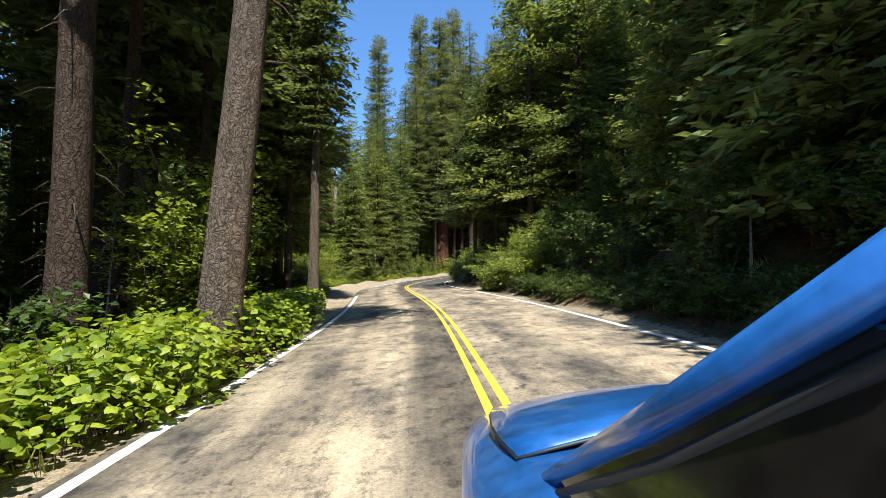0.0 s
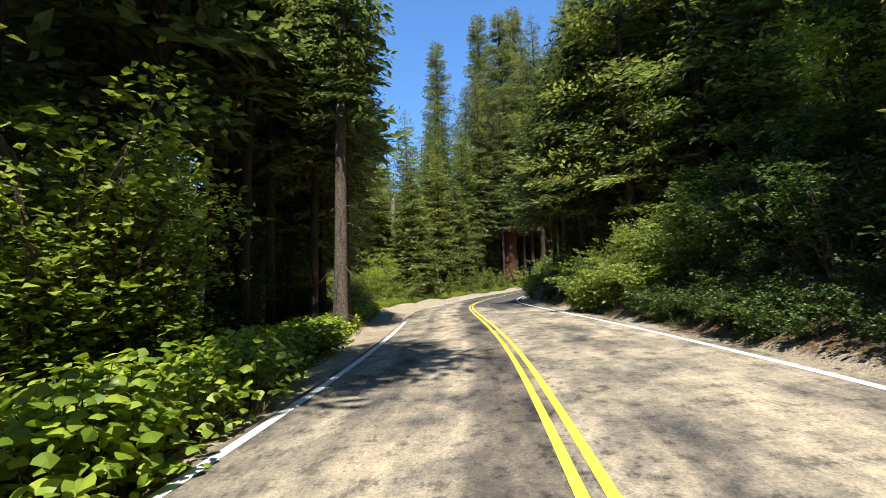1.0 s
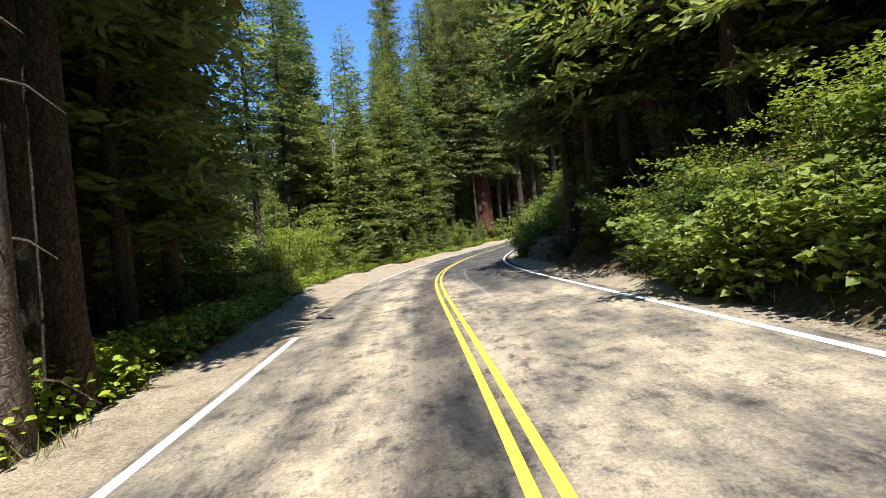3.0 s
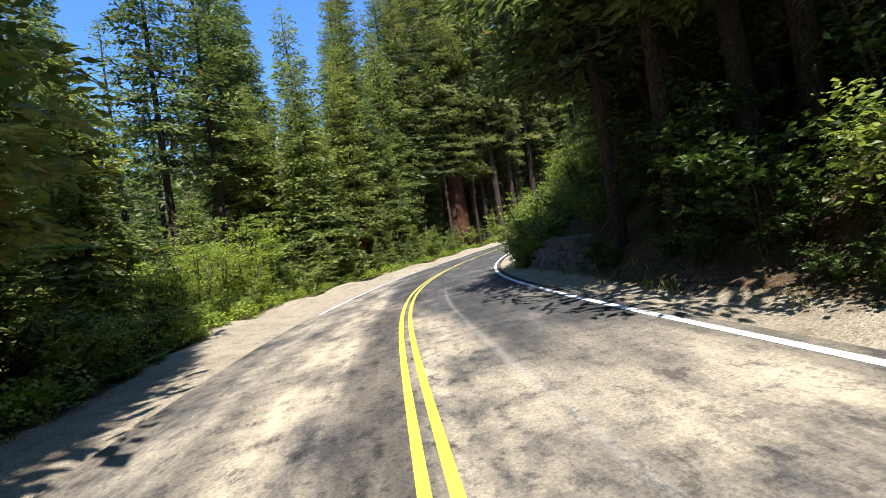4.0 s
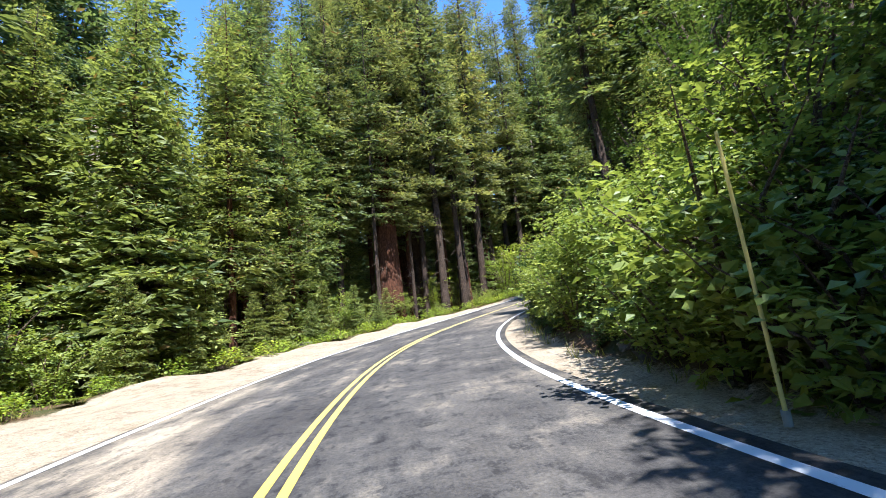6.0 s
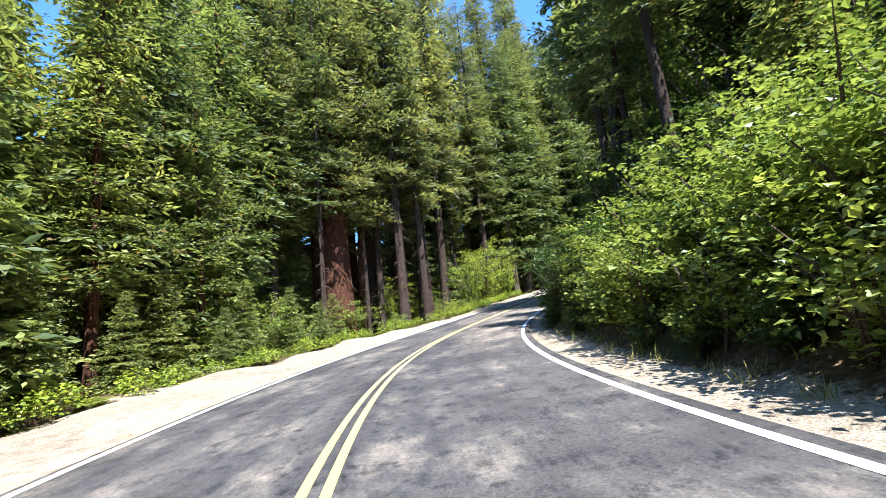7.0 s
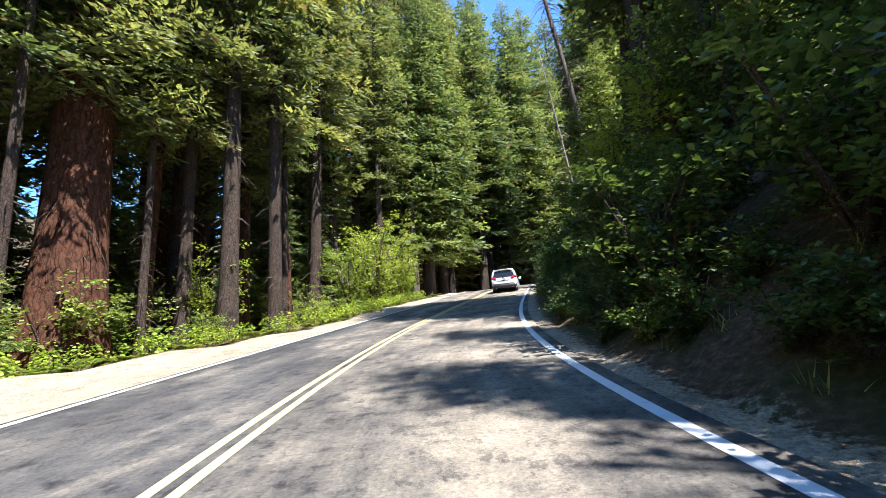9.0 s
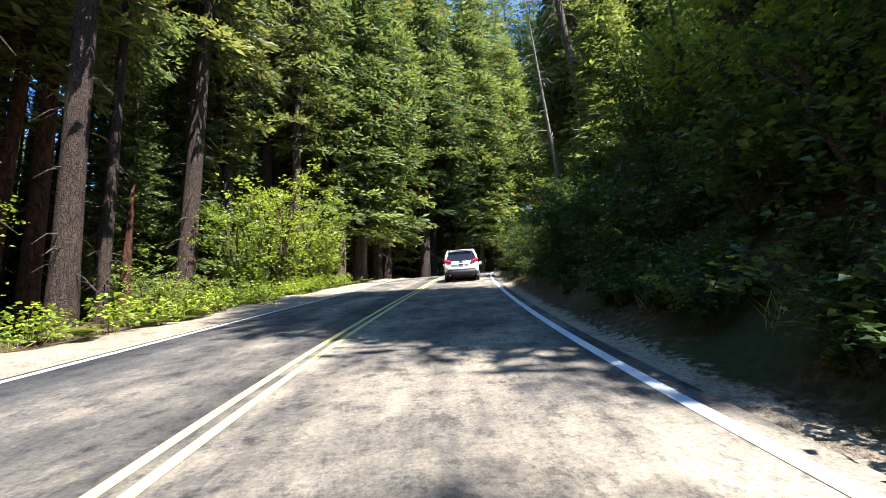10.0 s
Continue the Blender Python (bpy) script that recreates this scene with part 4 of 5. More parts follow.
# shrubs on the open bank: bright leaves for sun, shade-darkened leaves past s 60
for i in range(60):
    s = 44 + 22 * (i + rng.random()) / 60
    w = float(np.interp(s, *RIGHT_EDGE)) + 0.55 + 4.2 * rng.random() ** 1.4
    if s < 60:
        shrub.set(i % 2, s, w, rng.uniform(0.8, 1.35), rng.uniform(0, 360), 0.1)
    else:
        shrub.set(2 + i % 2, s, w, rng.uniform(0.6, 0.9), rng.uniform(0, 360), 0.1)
for i in range(26):
    s = 18 + 10.5 * (i + rng.random()) / 26
    shrub.set(i % 2, s, float(np.interp(s, *RIGHT_EDGE)) + 0.5 + 1.5 * rng.random(), rng.uniform(0.45, 0.75), rng.uniform(0, 360), 0.08)
# thin pines added for the dappled shade they cast on the road
for s, w, k, sc in ((61.9, 8.8, 3, 0.55), (67.1, 8.6, 3, 0.5), (82, 9.5, 1, 0.85), (84, 8.4, 3, 0.9), (76.9, 9.0, 3, 0.85), (73.8, 10.5, 3, 0.7), (80, 8.2, 3, 0.9)):
    tall.set(k, s, w, sc, 61 * s, 0.4, (2.0 * math.sin(9 * s), 2.5 * math.cos(7 * s)))
# dense woods behind the first bend's bank, some added out of view for shade
for s, w, k, sc in ((-9, 9.5, 0, 1.0), (-6, 12, 1, 1.0), (-3, 10, 0, 1.0), (0, 12.5, 1, 0.95), (2.5, 10.5, 0, 0.9), (-1, 8.8, 2, 0.9), (4, 7.6, 2, 0.5), (6.5, 7.8, 0, 0.45), (8.9, 7.4, 2, 0.45), (10.9, 9.3, 0, 0.7), (5.5, 12, 2, 1.0), (8.9, 12.5, 0, 1.0), (12.3, 13, 1, 1.0), (3, 14, 1, 1.1), (-5, 8.4, 2, 0.8)):
    (young if k == 2 else tall).set(k, s, w, sc, 47 * s, 0.3)
# more firs close to the lane, added to darken the bank
for s, w, k, sc in ((-7, 7, 0, 0.9), (-4, 6.6, 1, 0.7), (-1, 6.8, 2, 0.8), (2, 6.5, 0, 0.6), (5, 6.4, 2, 0.55), (-10, 7.5, 1, 0.9), (7.5, 6.8, 0, 0.5), (10, 7.2, 2, 0.5), (3.5, 9, 1, 0.8), (8, 9.5, 1, 0.8)):
    (young if k else tall).set(k, s, w, sc * (1.3 if k else 0.8), 41 * s, 0.3)
# tall firs added behind the starting view, there only for their shadows
for i in range(15):
    tall.set(i % 3, -17 + 1.3 * i, 9.5 + 6 * rng.random(), rng.uniform(0.9, 1.1), 67 * i, 0.3)
# tall trees that close the view where the road bends away
for s, w, k, sc in ((109.8, -12, 2, 1.2), (115.4, -9.5, 1, 1.2), (119.2, -11, 2, 1.25), (123.8, -9.5, 1, 1.3), (126.7, -13, 0, 1.4), (130.4, -15, 1, 1.45), (133.2, -11, 1, 1.4), (137, -14, 0, 1.5), (122, -15, 1, 1.4), (141.6, -18, 1, 1.5)):
    tall.set(k, s, w, sc, 37 * s, 0.3)
for s, w, k, sc in ((139.8, -13, 1, 1.5), (144.4, -12.5, 2, 1.5), (148.2, -16, 1, 1.6), (134.1, -9.5, 2, 1.3), (146.3, -22, 0, 1.6), (126.7, 11, 1, 1.2), (121, 10, 2, 1.2), (141.6, -9.5, 2, 1.4), (149.5, -11, 1, 1.5)):
    tall.set(k, s, w, sc, 29 * s, 0.3)
# undergrowth between the trunks
for i in range(50):
    s, w = 60 + 56 * (i + rng.random()) / 50, -rng.uniform(10.5, 26)
    (shrub if i % 3 else maple).set(0, s, w, rng.uniform(1.0, 1.8) if i % 3 else rng.uniform(0.6, 1.0), rng.uniform(0, 360), 0.05)
# bright maples and bushes past the bend
for s, w, k, sc in ((43.4, -10.2, 0, 0.75), (45.6, -10.8, 0, 0.85), (41.2, -9.8, 0, 0.6), (48, -10.6, 0, 0.7)):
    maple.set(k, s, w, sc, 83 * s, 0.1)
for i in range(16):
    s = 34 + 16 * (i + rng.random()) / 16
    shrub.set(i % 2, s, -float(np.interp(s, *LEFT_EDGE)) - 0.8 - 1.2 * rng.random(), rng.uniform(0.6, 1.0), rng.uniform(0, 360), 0.05)
giant.set(1, 113.5, -13.0, 0.85, 10, 0.3)
giant.set(0, 128.5, -19.0, 0.95, 70, 0.3)
grass(420, lambda r: (r.uniform(-4, 100), r.uniform(4.3, 5.6)), 501)
grass(420, lambda r: (lambda q: (q, -float(np.interp(q, *LEFT_EDGE)) - r.uniform(-0.35, 1.2)))(r.uniform(-3, 105)), 502)
for i in range(70):
    s = 0 + 34 * (i + rng.random()) / 70 if i < 40 else 42 + 40 * (i - 40 + rng.random()) / 30
    # short of s 20 every bush has the leaves darkened for shade
    low_bush.set((1, 0, 1)[i % 3] if s > 20 else 1, s, float(np.interp(s, *RIGHT_EDGE)) + 0.2 + 0.5 * rng.random(), rng.uniform(0.28, 0.45), rng.uniform(0, 360), 0.05)

# ---- woods farther off ----
for i in range(36):
    s, w = rng.uniform(106, 136), (-rng.uniform(8.5, 30) if i % 2 else rng.uniform(9, 30))
    tall.set(i % 3, s, w, rng.uniform(0.95, 1.3), rng.uniform(0, 360), 0.3)
for i in range(54):
    s, w = rng.uniform(104, 149), rng.uniform(-34, 34)
    if abs(w) < 8.5 or (s < 128 and abs(w) < 14):
        continue
    far_fir.set(i, s, w, rng.uniform(0.8, 1.15), rng.uniform(0, 360), 0.3)
for i in range(44):
    far_fir.set(i, rng.uniform(-5, 112), -rng.uniform(34, 60), rng.uniform(0.8, 1.15), rng.uniform(0, 360), 0.3)
for i in range(30):
    far_fir.set(i, rng.uniform(-10, 112), rng.uniform(28, 50), rng.uniform(0.8, 1.1), rng.uniform(0, 360), 0.3)


def woods(count, spot, seed):
    """Distant firs beyond counting, as one mesh."""
    r = np.random.default_rng(seed)
    pieces = []
    for k in range(4):
        v, f, _, tone = conifer_crown(2, 34, 5.0, 24, 5, 5, seed + k, size=2.2, fine=False)
        tv, tf = tube([(0, 0, -1), (0, 0, 16), (0, 0, 33)], [0.45, 0.3, 0.05], 5)
        pieces.append((np.concatenate([tone, np.zeros(len(tv))]), np.concatenate([v, tv]), np.concatenate([f, np.array([q[:3] for q in tf[:-1]] + [(q[0], q[2], q[3]) for q in tf[:-1]]) + len(v)])))
    V, F, T, o = [], [], [], 0
    for i in range(count):
        x, y = spot(r)
        s, w, j = road_side(x, y)
        if abs(w[0]) < 14:
            continue
        tone, v, f = pieces[i % 4]
        a, sc = r.uniform(0, 6.28), r.uniform(0.8, 1.25)
        q = v * sc
        q = np.stack([q[:, 0] * math.cos(a) - q[:, 1] * math.sin(a) + x, q[:, 0] * math.sin(a) + q[:, 1] * math.cos(a) + y, q[:, 2] + float(lie(s, w, j)[0]) - 0.3], 1)
        V.append(q)
        F.append(f + o)
        T.append(tone)
        o += len(q)
    return mesh_from("distant_woods", np.concatenate(V), np.concatenate(F), FIR, tone=np.concatenate(T))


def spot_far(r):
    a, d = radians(r.uniform(-75, 65)), r.uniform(95, 230)
    return 8 + d * math.sin(a), 40 + d * math.cos(a)


def spot_left(r):
    p = place(r.uniform(-10, 100), -r.uniform(58, 120))
    return p.x, p.y


for fn, n, sd in ((spot_far, 190, 301), (spot_left, 110, 401)):
    tagged(new("distant_woods", woods(n, fn, sd)), "distant dark green fir woods on the slopes", "woods", kind="stuff")

# ---- rock ledge, snag, stake, logs and boulders ----
def boulder(name, size, seed, parent=None):
    """An uneven block with broken edges."""
    bm = bmesh.new()
    bmesh.ops.create_cube(bm, size=1.0)
    bmesh.ops.subdivide_edges(bm, edges=bm.edges[:], cuts=3, use_grid_fill=True)
    bmesh.ops.triangulate(bm, faces=bm.faces[:])
    r = random.Random(seed)
    o = Vector((r.random() * 50, r.random() * 50, 0))
    for v in bm.verts:
        k = 1 + 0.5 * noise.noise(v.co * 1.9 + o) + 0.22 * noise.noise(v.co * 5 + o)
        v.co = Vector((v.co.x * size[0], v.co.y * size[1], v.co.z * size[2])) * k
    return part(name, bm, ROCK, parent)


def block(size, seed, parent):
    """A split stone with a nearly flat face and chipped edges."""
    r = random.Random(seed)
    bm = bmesh.new()
    bmesh.ops.create_cube(bm, size=1.0)
    bmesh.ops.subdivide_edges(bm, edges=bm.edges[:], cuts=2, use_grid_fill=True)
    o = Vector((r.random() * 50, r.random() * 50, 0))
    for v in bm.verts:
        corner = sum(abs(abs(c) - 0.5) < 1e-3 for c in v.co)
        k = (1.0, 0.99, 0.94, 0.87)[corner] + 0.16 * noise.noise(v.co * 3 + o)
        v.co = Vector((v.co.x * size[0], v.co.y * size[1], v.co.z * size[2])) * k
    bmesh.ops.triangulate(bm, faces=bm.faces[:])
    return part("stone", bm, ROCK, parent)


ledge = new("rock_ledge")
_p = place(39.5, 5.0)
ledge.matrix_basis = Matrix.Translation(_p)
for row in range(3):
    s = 35.6 + 0.5 * row
    while s < 42.2 - 0.7 * row:
        ln = random.uniform(0.55, 1.5)
        hi = random.uniform(0.30, 0.48)
        st = block((random.uniform(0.55, 0.8), ln * 0.985, hi), int(s * 100) + row, ledge)
        q = place(s + ln / 2, 5.05 + 0.14 * row + random.uniform(-0.12, 0.12))
        base = place(s + ln / 2, 4.5).z
        st.location = Vector((q.x, q.y, base + 0.14 + 0.37 * row + random.uniform(-0.02, 0.02))) - _p
        st.rotation_euler = (random.uniform(-0.09, 0.09), random.uniform(-0.12, 0.08), along(s + ln / 2)[3] + random.uniform(-0.13, 0.13))
        s += ln
tagged(ledge, "low dry wall of rough grey granite blocks below the bank", "rock")

for s, w, k in ((65, -9.7, 0.5), (68.4, -9.4, 0.32), (20, -5.6, 0.25), (46.1, 4.9, 0.3), (47.4, 5.1, 0.22), (34.9, 5.0, 0.35)):
    ob = boulder("boulder", (k, k * 1.3, k * 0.8), int(s * 7))
    ob.location = place(s, w, k * 0.22)
    ob.rotation_euler = (0.1, 0.1, s)
    tagged(ob, "small pale granite boulder at the road's edge", "rock", "verge boulders")

# a broken dead trunk
snag = new("dead_snag")
sp = np.array([[0, 0, -0.3], [0.02, 0.05, 4], [0.1, 0.05, 8], [0.12, 0.1, 11.5], [0.15, 0.1, 12.0]])
part("trunk", mesh_from("trunk", *tube(sp, [0.26, 0.22, 0.20, 0.18, 0.06], 14, 0.09, 5), BARK_PALE, True), None, snag)
_l = []
for i in range(26):
    a, h = random.uniform(0, 6.28), random.uniform(5, 11.6)
    d = np.array([math.cos(a), math.sin(a), -0.75])
    o = np.array([0.1, 0.08, h])
    ln = random.uniform(0.6, 1.5)
    _l.append(tube([o, o + d * ln * 0.5, o + d * ln + np.array([0, 0, -0.3])], [0.045, 0.03, 0.01], 4))
tagged(part("branch", mesh_from("branch", *join(_l), BARK_PALE), None, snag), kind="stuff")
snag.matrix_basis = Matrix.Translation(place(58.5, -16.5)) @ Matrix.Scale(1.22, 4)
tagged(snag, "broken bleached dead tree trunk with drooping bare twigs", "dead tree")

# a leaning dead tree on the bank, and slim bare poles
def bare_tree(name, s, w, h, r, lean, n, label, bark=BARK_PALE, seed=1):
    rr = random.Random(seed)
    thing = new(name)
    pth = [np.array([lean[0] * z * h, lean[1] * z * h, z * h - 0.3]) for z in np.linspace(0, 1, 8)]
    part("trunk", mesh_from("trunk", *tube(pth, [r * (1 - 0.8 * i / 7) for i in range(8)], 10, 0.05, seed), bark, True), None, thing)
    tw = []
    for _ in range(n):
        z = rr.uniform(0.3, 0.98)
        o = np.array([lean[0] * z * h, lean[1] * z * h, z * h])
        a = rr.uniform(0, 6.28)
        ln = rr.uniform(0.7, 2.2) * (1.15 - z * 0.7)
        d = np.array([math.cos(a), math.sin(a), rr.uniform(-0.7, 0.0)])
        tw.append(tube([o, o + d * ln * 0.55 + np.array([0, 0, 0.06]), o + d * ln + np.array([0, 0, -0.4 * ln])], [0.04, 0.028, 0.008], 4))
    if tw:
        tagged(part("branch", mesh_from("branch", *join(tw), bark), None, thing), kind="stuff")
    thing.matrix_basis = Matrix.Translation(place(s, w))
    return tagged(thing, label, "dead tree")


bare_tree("dead_fir", 99.5, 9.8, 31, 0.30, (-0.17, 0.06), 240, "leaning dead fir hung with grey bare twigs", BARK, seed=3)
bare_tree("dead_fir", 102.3, 8.2, 17, 0.14, (-0.14, 0.05), 30, "slim dead fir trunk leaning on the bank", seed=4)
bare_tree("dead_tree", 98, -10.4, 6.2, 0.36, (0.01, 0.0), 0, "pale barkless dead trunk among ferns", seed=6)
bare_tree("dead_tree", 109, -9.2, 24, 0.45, (0.0, 0.02), 24, "tall sunlit dead trunk with peeling bark", BARK, seed=7)
bare_tree("dead_tree", 99.5, -16.5, 11, 0.10, (0.03, 0.0), 6, "thin pale dead pole in the wood", seed=8)
bare_tree("dead_tree", 91, -11.6, 6, 0.26, (0.0, 0.0), 0, "broken cinnamon-red trunk in the wood", BARK_RED, seed=9)
bare_tree("dead_tree", 13.4, -10.5, 5, 0.16, (0.02, 0.0), 3, "pale broken dead trunk in the shade", seed=10)
bare_tree("dead_tree", 5.5, -13.5, 7, 0.2, (-0.02, 0.0), 3, "pale broken dead trunk in the shade", seed=11)
bare_tree("dead_tree", 5.6, 5.0, 2.2, 0.04, (0.03, 0.0), 0, "short pale broken stem on the dark bank", seed=14)
bare_tree("dead_fir", 38.3, 11.0, 15, 0.2, (-0.25, 0.1), 24, "dead fir leaning across the dark bank", BARK, seed=12)
bare_tree("dead_fir", 42.9, 12.0, 13, 0.16, (-0.18, 0.0), 18, "dead fir leaning across the dark bank", BARK, seed=13)

STAKE = make_plain("yellowed_plastic", (0.62, 0.52, 0.16), 0.5)
stake = new("snow_stake")
bm = bmesh.new()
bmesh.ops.create_cone(bm, cap_ends=True, segments=10, radius1=0.018, radius2=0.015, depth=2.4)
part("pole", bm, STAKE, stake).location = (0, 0, 1.2)
bm = bmesh.new()
bmesh.ops.create_cone(bm, cap_ends=True, segments=10, radius1=0.034, radius2=0.034, depth=0.12)
part("sleeve", bm, make_plain("grey_sleeve", (0.3, 0.3, 0.28), 0.6), stake, "grey metal sleeve").location = (0, 0, 0.06)
stake.matrix_basis = Matrix.Translation(place(42.5, 4.0, -0.03)) @ pose(0, 0, 0, 2, -4, 0)
tagged(stake, "thin yellow roadside snow stake beside a bush", "marker post")
for s, w, sc in ((38.3, 6.6, 0.7), (40.8, 6.9, 0.8), (36.7, 6.3, 0.6), (42.9, 6.8, 0.8), (44.4, 4.85, 0.85), (45.5, 4.85, 0.75), (43.8, 5.4, 0.6)):
    shrub.set(0, s, w, sc, 40 * s, 0.05)

for s, w, sc in ((42.3, 4.75, 1.0), (43.0, 4.9, 1.15), (43.9, 4.7, 0.9), (42.7, 5.5, 1.2)):
    low_bush.set(0, s, w, sc, 90 * s, 0.05)
for i in range(20):
    s = 17.2 + 8.4 * (i + rng.random()) / 20
    low_bush.set(0, s, 4.35 + 2.2 * rng.random(), rng.uniform(0.75, 1.2), rng.uniform(0, 360), 0.06)

# ---- cars ----
GLASS = make_plain("dark_car_glass", (0.014, 0.012, 0.010), 0.12, 0, 0.4, 0.25, 0.3)
RUBBER = make_plain("tyre_rubber", (0.018, 0.018, 0.018), 0.8)
TRIM = make_plain("black_trim", (0.02, 0.02, 0.021), 0.55)
ALLOY = make_plain("alloy_rim", (0.45, 0.45, 0.46), 0.35, 0.9)
RED_LENS = make_plain("red_tail_lens", (0.45, 0.012, 0.015), 0.15, 0, 0.6, 0.8, 0.05)
CHROME = make_plain("chrome", (0.75, 0.75, 0.76), 0.12, 1.0)
CLEAR = make_plain("headlight_lens", (0.5, 0.52, 0.55), 0.12, 0.2, 0.7, 0.8)
PLATE = make_plain("plate_white", (0.6, 0.6, 0.58), 0.5)
WHITE_BODY = make_plain("white_car_paint", (0.78, 0.78, 0.77), 0.3, 0, 0.5, 0.8, 0.03)
BLUE_BODY = make_plain("metallic_blue_paint", (0.012, 0.105, 0.35), 0.34, 0.25, 0.5, 0.8, 0.3)


def loft(rings, closed_ends=True):
    """A skin over rings of points of the same count, open along the bottom."""
    bm = bmesh.new()
    rows = [[bm.verts.new(p) for p in ring] for ring in rings]
    for a, b in zip(rows, rows[1:]):
        for i in range(len(a) - 1):
            bm.faces.new((a[i], a[i + 1], b[i + 1], b[i]))
    if closed_ends:
        for r in (rows[0], rows[-1]):
            bm.faces.new(r)
    bmesh.ops.recalc_face_normals(bm, faces=bm.faces[:])
    for f in bm.faces:
        f.smooth = True
    return bm


def slab(points, thick, axis=(0, 0, 1)):
    """A flat plate with thickness from a polygon."""
    bm = bmesh.new()
    f = bm.faces.new([bm.verts.new(p) for p in points])
    e = bmesh.ops.extrude_face_region(bm, geom=[f])
    for v in e["geom"]:
        if isinstance(v, bmesh.types.BMVert):
            v.co += Vector(axis) * thick
    bmesh.ops.recalc_face_normals(bm, faces=bm.faces[:])
    return bm


def bar(path, wide, high, seg=8):
    """A rounded bar along points."""
    v, f = tube(path, [1.0] * len(path), seg)
    me = bmesh.new()
    p = np.repeat(np.asarray(path, float), seg, 0)
    v = p + (v - p) * np.array([wide / 2, wide / 2, high / 2])
    vs = [me.verts.new(q) for q in v]
    for q in f:
        me.faces.new([vs[i] for i in q])
    me.faces.new([vs[i] for i in range(seg)][::-1])
    bmesh.ops.recalc_face_normals(me, faces=me.faces[:])
    for q in me.faces:
        q.smooth = True
    return me


def body_rings(stations):
    """Rings of a car's lower body: y, half width, sill, shoulder height, edge height, crown height."""
    rings = []
    for y, hw, z0, zs, ze, zc in stations:
        half = [(hw * 0.90, z0), (hw * 0.985, z0 + 0.10), (hw, (z0 + zs) / 2), (hw * 0.985, zs), (hw * 0.93, (zs * 0.35 + ze * 0.65)), (hw * 0.80, ze + (zc - ze) * 0.35), (hw * 0.45, ze + (zc - ze) * 0.85), (0, zc)]
        rings.append([Vector((-x, y, z)) for x, z in half] + [Vector((x, y, z)) for x, z in half[-2::-1]])
    return rings


def wheel_set(car, xs, ys, r, wide):
    for y in ys:
        for x in xs:
            w = new("wheel")
            w.parent, w.location = car, (x, y, r)
            bm = bmesh.new()
            bmesh.ops.create_cone(bm, cap_ends=True, segments=36, radius1=r, radius2=r, depth=wide)
            bmesh.ops.bevel(bm, geom=[e for e in bm.edges if abs(e.verts[0].co.z - e.verts[1].co.z) < 1e-4], offset=0.04, segments=3, affect="EDGES")
            bmesh.ops.rotate(bm, verts=bm.verts[:], cent=(0, 0, 0), matrix=Matrix.Rotation(radians(90), 3, "Y"))
            part("tyre", bm, RUBBER, w)
            side = 1 if x > 0 else -1
            bm = bmesh.new()
            bmesh.ops.create_cone(bm, cap_ends=True, segments=28, radius1=r * 0.66, radius2=r * 0.60, depth=0.03)
            for k in range(5):
                m = Matrix.Rotation(radians(72 * k), 4, "Z") @ Matrix.Translation((r * 0.33, 0, 0.025)) @ Matrix.Diagonal((r * 0.52, 0.07, 0.03, 1))
                bmesh.ops.create_cube(bm, size=1.0, matrix=m)
            bmesh.ops.rotate(bm, verts=bm.verts[:], cent=(0, 0, 0), matrix=Matrix.Rotation(radians(90 * side), 3, "Y"))
            part("rim", bm, ALLOY, w, "five-spoke alloy rim").location = (side * (wide / 2), 0, 0)


